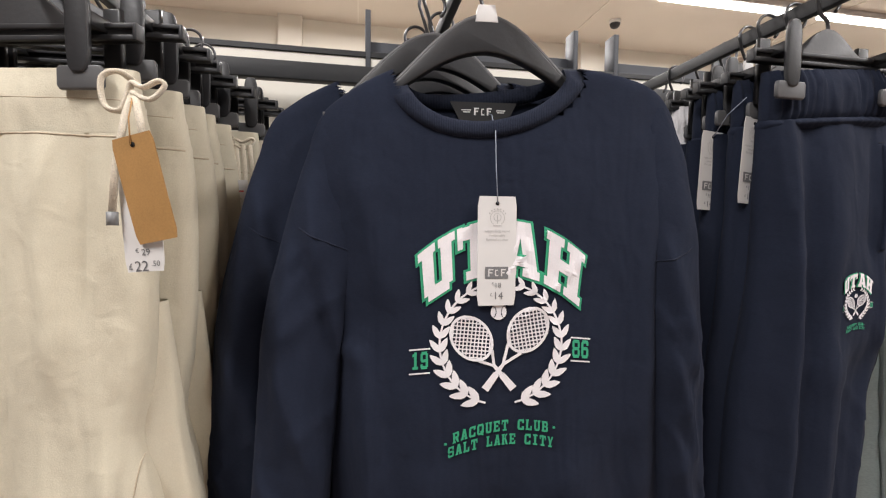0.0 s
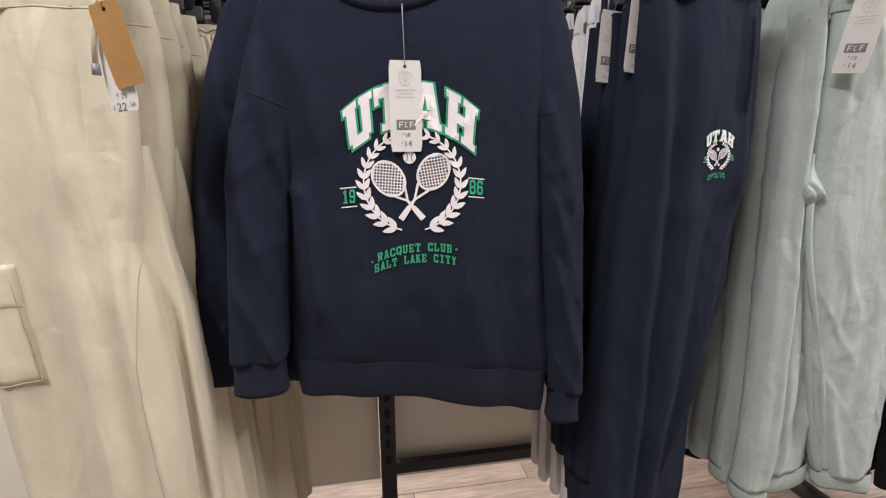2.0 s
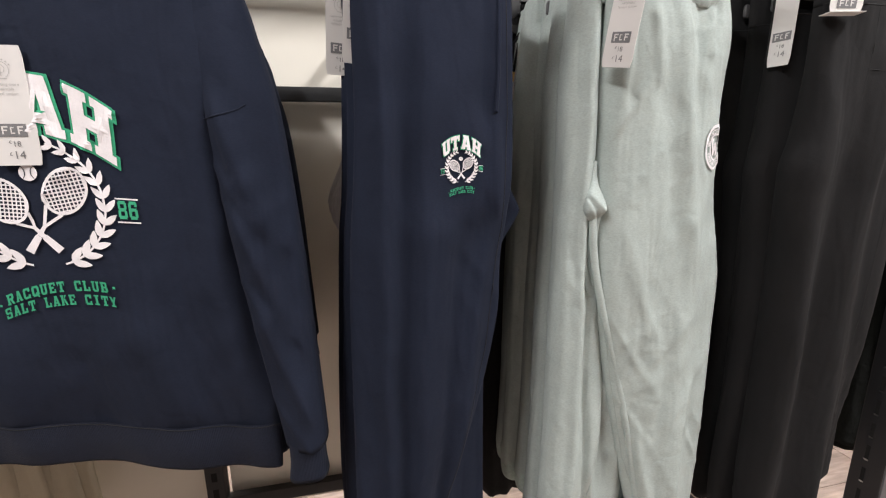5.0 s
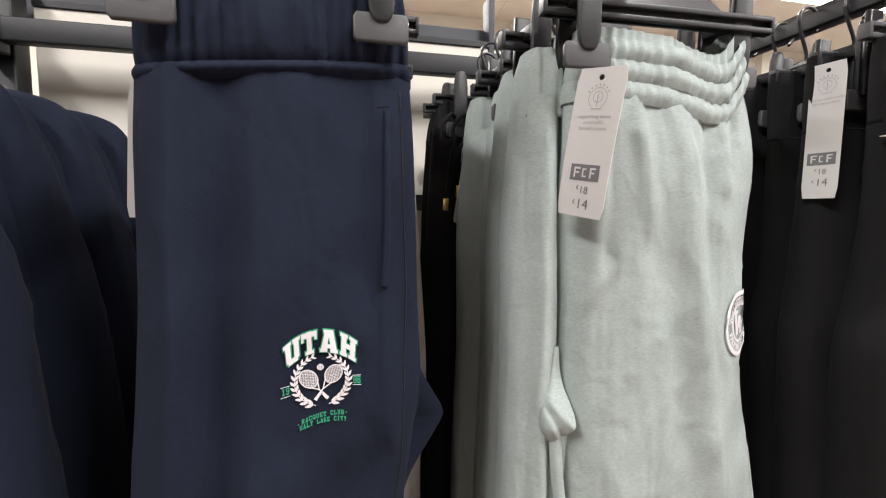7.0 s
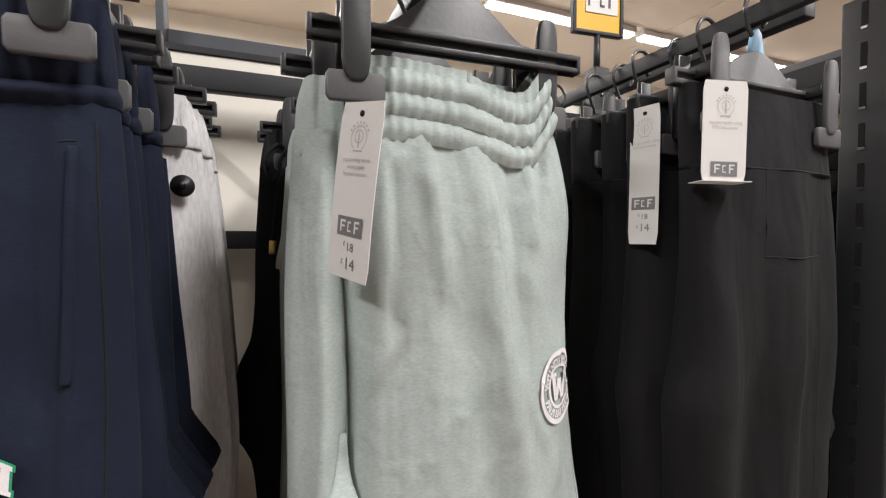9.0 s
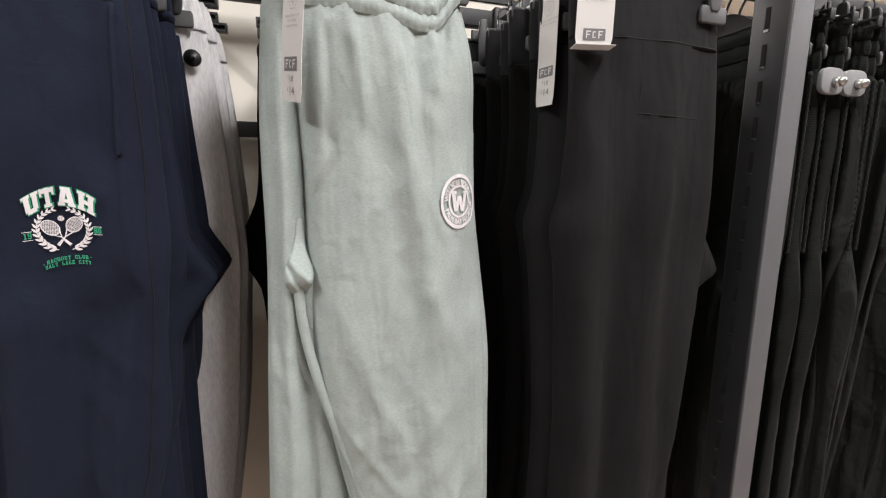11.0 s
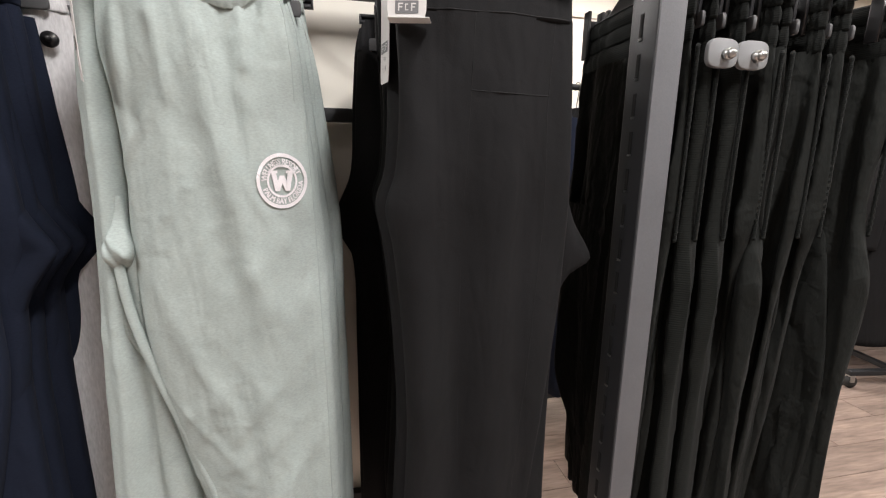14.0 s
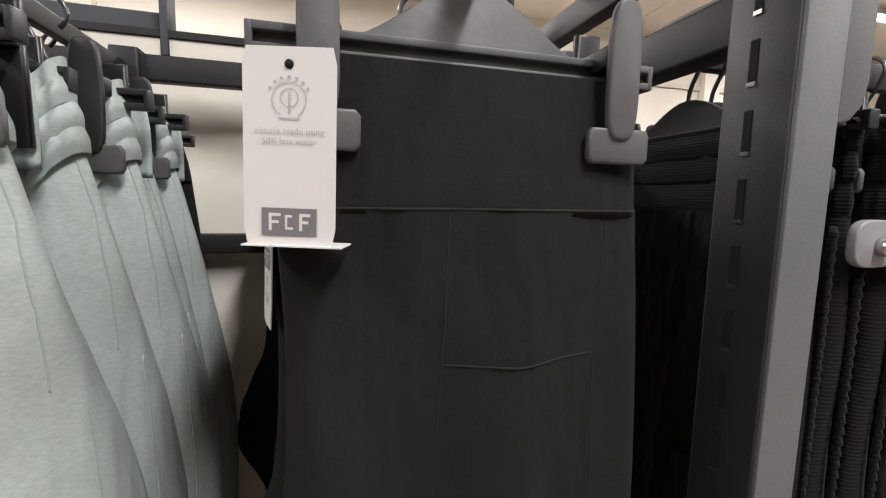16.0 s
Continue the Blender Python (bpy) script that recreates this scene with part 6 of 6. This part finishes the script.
def alarm(parent, x, z):
    """A hard security tag on the edge of the waistband."""
    b = slab([(x + 0.026 * math.copysign(abs(math.cos(a)) ** 0.6, math.cos(a)), z + 0.020 * math.copysign(abs(math.sin(a)) ** 0.6, math.sin(a))) for a in np.linspace(0, 2 * math.pi, 25)[:-1]], -0.004, 0.004, 0.0015)
    bmesh.ops.transform(b, matrix=Matrix.Translation((-0.168, 0, 0)) @ Matrix.Rotation(radians(-90), 4, "Z"), verts=b.verts)
    t = part("alarm_tag", b, M_ALARM, parent, "grey plastic alarm tag")
    pin = disc(bmesh.new(), (-0.176, -x - 0.004, z - 0.002), 0.008, 0.010, "x", 16)
    bmesh.ops.create_uvsphere(pin, u_segments=14, v_segments=8, radius=0.0075, matrix=Matrix.Translation((-0.181, -x - 0.004, z - 0.002)))
    part("pin", pin, M_BRIGHT, t, "bare steel pin head")


r1 = ribbed(2.0, back=0.0)
rh1 = clip_hanger(0.155, 0.120, 0.085)
r2 = ribbed(5.0, 0.02, 0.52, material=M_KNITRIB)
r3 = ribbed(11.0, 0.03, 0.46, 0.05)
r4 = ribbed(14.0, -0.01, 0.55, 0.12)
alarm(r2, 0.0, 1.388)
spots = [(1.640, r1, 90, 0), (1.672, r2, 92, 0), (1.732, r2, 89, 0), (1.780, r4, 93, 0), (1.818, r3, 86, 0), (1.866, r1, 94, 0), (1.915, r4, 92, 0), (2.005, r3, 100, 0)]
used = set()
for x, src, rz, dz in spots:
    m = pose(x, 0.63, dz, 0, 0, rz)
    if src not in used:
        src.matrix_world = m
        used.add(src)
    else:
        copy_thing(src, m)
    hm = pose(x, 0.629, 0, 0, 0, rz)
    if rh1 not in used:
        rh1.matrix_world = hm
        used.add(rh1)
    else:
        copy_thing(rh1, hm)


# ---- beyond: other racks, signs ----
def far_rack(x, y, rz, mats, label, lime=False):
    t = thing("wheeled_rack", pose(x, y, 0, 0, 0, rz), label, "clothes rack", "wheeled racks")
    for sx in (-0.55, 0.55):
        part("post", sweep([(sx, 0, 0.10), (sx, 0, 1.55)], 0.014, 10), M_STEEL, t)
        part("foot", boxed(sx - 0.018, sx + 0.018, -0.30, 0.30, 0.075, 0.105, 0.004), M_STEEL, t)
        for sy in (-0.28, 0.28):
            c = part("castor", disc(bmesh.new(), (sx, sy, 0.035), 0.035, 0.022, "x", 18), M_RUBBER, t, "black castor wheel")
            part("fork", boxed(sx - 0.018, sx + 0.018, sy - 0.012, sy + 0.012, 0.035, 0.08, 0.003), M_BRIGHT, c, "steel castor fork")
    part("rail", sweep([(-0.56, 0, 1.55), (0.56, 0, 1.55)], 0.013, 10), M_STEEL, t)
    part("base_bar", boxed(-0.55, 0.55, -0.016, 0.016, 0.075, 0.105, 0.003), M_STEEL, t)
    return t


def jacket(material, seed, label):
    g = thing("jacket", pose(0, 0, 0), label, "jacket", "jackets on the far rack")
    c = Cloth([(1.46, -0.06, 0.06, 0, 0.02), (1.42, -0.16, 0.16, 0, 0.03), (1.3, -0.22, 0.22, 0, 0.05), (1.0, -0.23, 0.23, 0, 0.055), (0.6, -0.24, 0.24, 0, 0.055), (0.22, -0.24, 0.24, 0, 0.055)], nz=30, n=40, fold=0.02, seed=seed)
    part("body", c.mesh(), material, g)
    for s in (-1, 1):
        sl = Cloth([(1.40, s * 0.17 - 0.05, s * 0.17 + 0.05, 0, 0.03), (1.1, s * 0.23 - 0.05, s * 0.23 + 0.05, 0, 0.05), (0.78, s * 0.25 - 0.045, s * 0.25 + 0.045, 0, 0.045)], nz=24, n=28, fold=0.016, seed=seed + s)
        part("sleeve", sl.mesh(), material, g)
    part("hook", sweep([(p[0], p[1], p[2] - 0.045) for p in hook_points(RZ + 0.016, 1.49)], 0.0025, 6), M_WIRE, g)
    return g


RACK = pose(4.25, 2.14, 0, 0, 0, 82)
far_rack(4.25, 2.14, 82, None, "black wheeled clothes rack further down the shop")
made = {}
for k in range(9):
    mtl = (M_BLACK, M_DENIM, M_NAVY)[(0, 0, 2, 1, 0, 2, 1, 0, 0)[k]]
    m = RACK @ pose(-0.46 + 0.115 * k, 0, 0, 0, 0, 88)
    if mtl.name not in made:
        made[mtl.name] = jacket(mtl, 3.0 + k, {"black_jersey": "black padded jacket on a far rack", "blue_denim": "blue denim jacket on a far rack", "navy_fleece": "dark navy jacket on a far rack"}[mtl.name])
        made[mtl.name].matrix_world = m
    else:
        copy_thing(made[mtl.name], m)
RACK2 = pose(5.3, 2.6, 0, 0, 0, 10)
far_rack(5.3, 2.6, 10, None, "black wheeled clothes rack by the far aisle")
for k in range(8):
    copy_thing(made[("black_jersey", "navy_fleece", "blue_denim", "black_jersey")[k % 4]], RACK2 @ pose(-0.46 + 0.125 * k, 0, 0, 0, 0, 86 + 3 * (k % 3)))
# a rail of tops behind the frame, seen over the trousers
RACK3 = pose(2.35, 1.75, 0, 0, 0, 4)
far_rack(2.35, 1.75, 4, None, "black clothes rack behind the display frame")
for k in range(8):
    copy_thing(made[("black_jersey", "navy_fleece", "black_jersey")[k % 3]], RACK3 @ pose(-0.46 + 0.125 * k, 0, 0, 0, 0, 84 + 4 * (k % 3)))

sign = thing("post_sign", pose(1.583, 1.021, 0, 0, 0, -6), "mustard yellow sign board in a grey frame on the back post", "sign")
part("board", boxed(-0.062, 0.062, -0.004, 0.004, 1.842, 2.06, 0.001), M_YELLOW, sign, smooth=False)
fr = bmesh.new()
for a in ((-0.071, -0.062, 1.833, 2.069), (0.062, 0.071, 1.833, 2.069), (-0.062, 0.062, 2.06, 2.069), (-0.062, 0.062, 1.833, 1.842)):
    box(fr, a[0], a[1], -0.008, 0.008, a[2], a[3], 0.002)
part("frame", fr, M_STEEL, sign, "dark grey sign frame")
plate = part("plate", boxed(-0.036, 0.054, -0.0062, -0.0042, 1.885, 1.97), M_CARD, sign, "white plate with grey marks", smooth=False)
mk = bmesh.new()
for x0, x1, za, zb in ((-0.030, -0.025, 0, 10), (-0.025, -0.008, 9, 10), (-0.025, -0.011, 5, 6), (0.003, 0.016, 0, 1), (0.003, 0.007, 0, 6), (0.004, 0.014, 6, 7), (0.027, 0.033, 0, 10), (0.033, 0.052, 9, 10), (0.033, 0.047, 5, 6)):
    box(mk, x0, x1, -0.0072, -0.0064, 1.900 + za * 0.0055, 1.900 + zb * 0.0055)
part("marks", mk, M_INK, plate, smooth=False)
part("pole", sweep([(0, 0, 1.749), (0, 0, 1.836)], 0.008, 10), M_STEEL, sign)

# ---- floor: laid wood-look planks ----
sub = part("floor", boxed(-5, 11, -3, 4.75, -0.05, -0.004), M_SLOT, smooth=False)
tagged(sub, "pale brown wood-look plank floor of a shop", kind="structure")
PL, PW, GAP = 1.31, 0.157, 0.0012
plank_me = mesh_of(boxed(-PL / 2 + GAP, PL / 2 - GAP, -PW / 2 + GAP, PW / 2 - GAP, -0.004, 0.0, 0.0008), "plank", M_WOOD, False)
rest = bmesh.new()
random.seed(11)
nrow = 0
y = 0.753 - PW / 2 - 23 * PW
while y < 4.7:
    off = 1.3 + (nrow * 0.437) % PL
    for j in range(-8, 9):
        x = off + j * PL
        if -4.4 < x < 10.3:
            if -1.6 < x < 5.0 and -0.55 < y < 2.3 and abs(x) < 8:
                p = new("plank", plank_me)
                p.parent = sub
                p.location = (x, y, 0)
            else:
                box(rest, x - PL / 2 + GAP, x + PL / 2 - GAP, y - PW / 2 + GAP, y + PW / 2 - GAP, -0.004, 0.0)
    y += PW
    nrow += 1
tagged(part("planks", rest, M_WOOD, sub, smooth=False), "wood-look planks", kind="stuff")
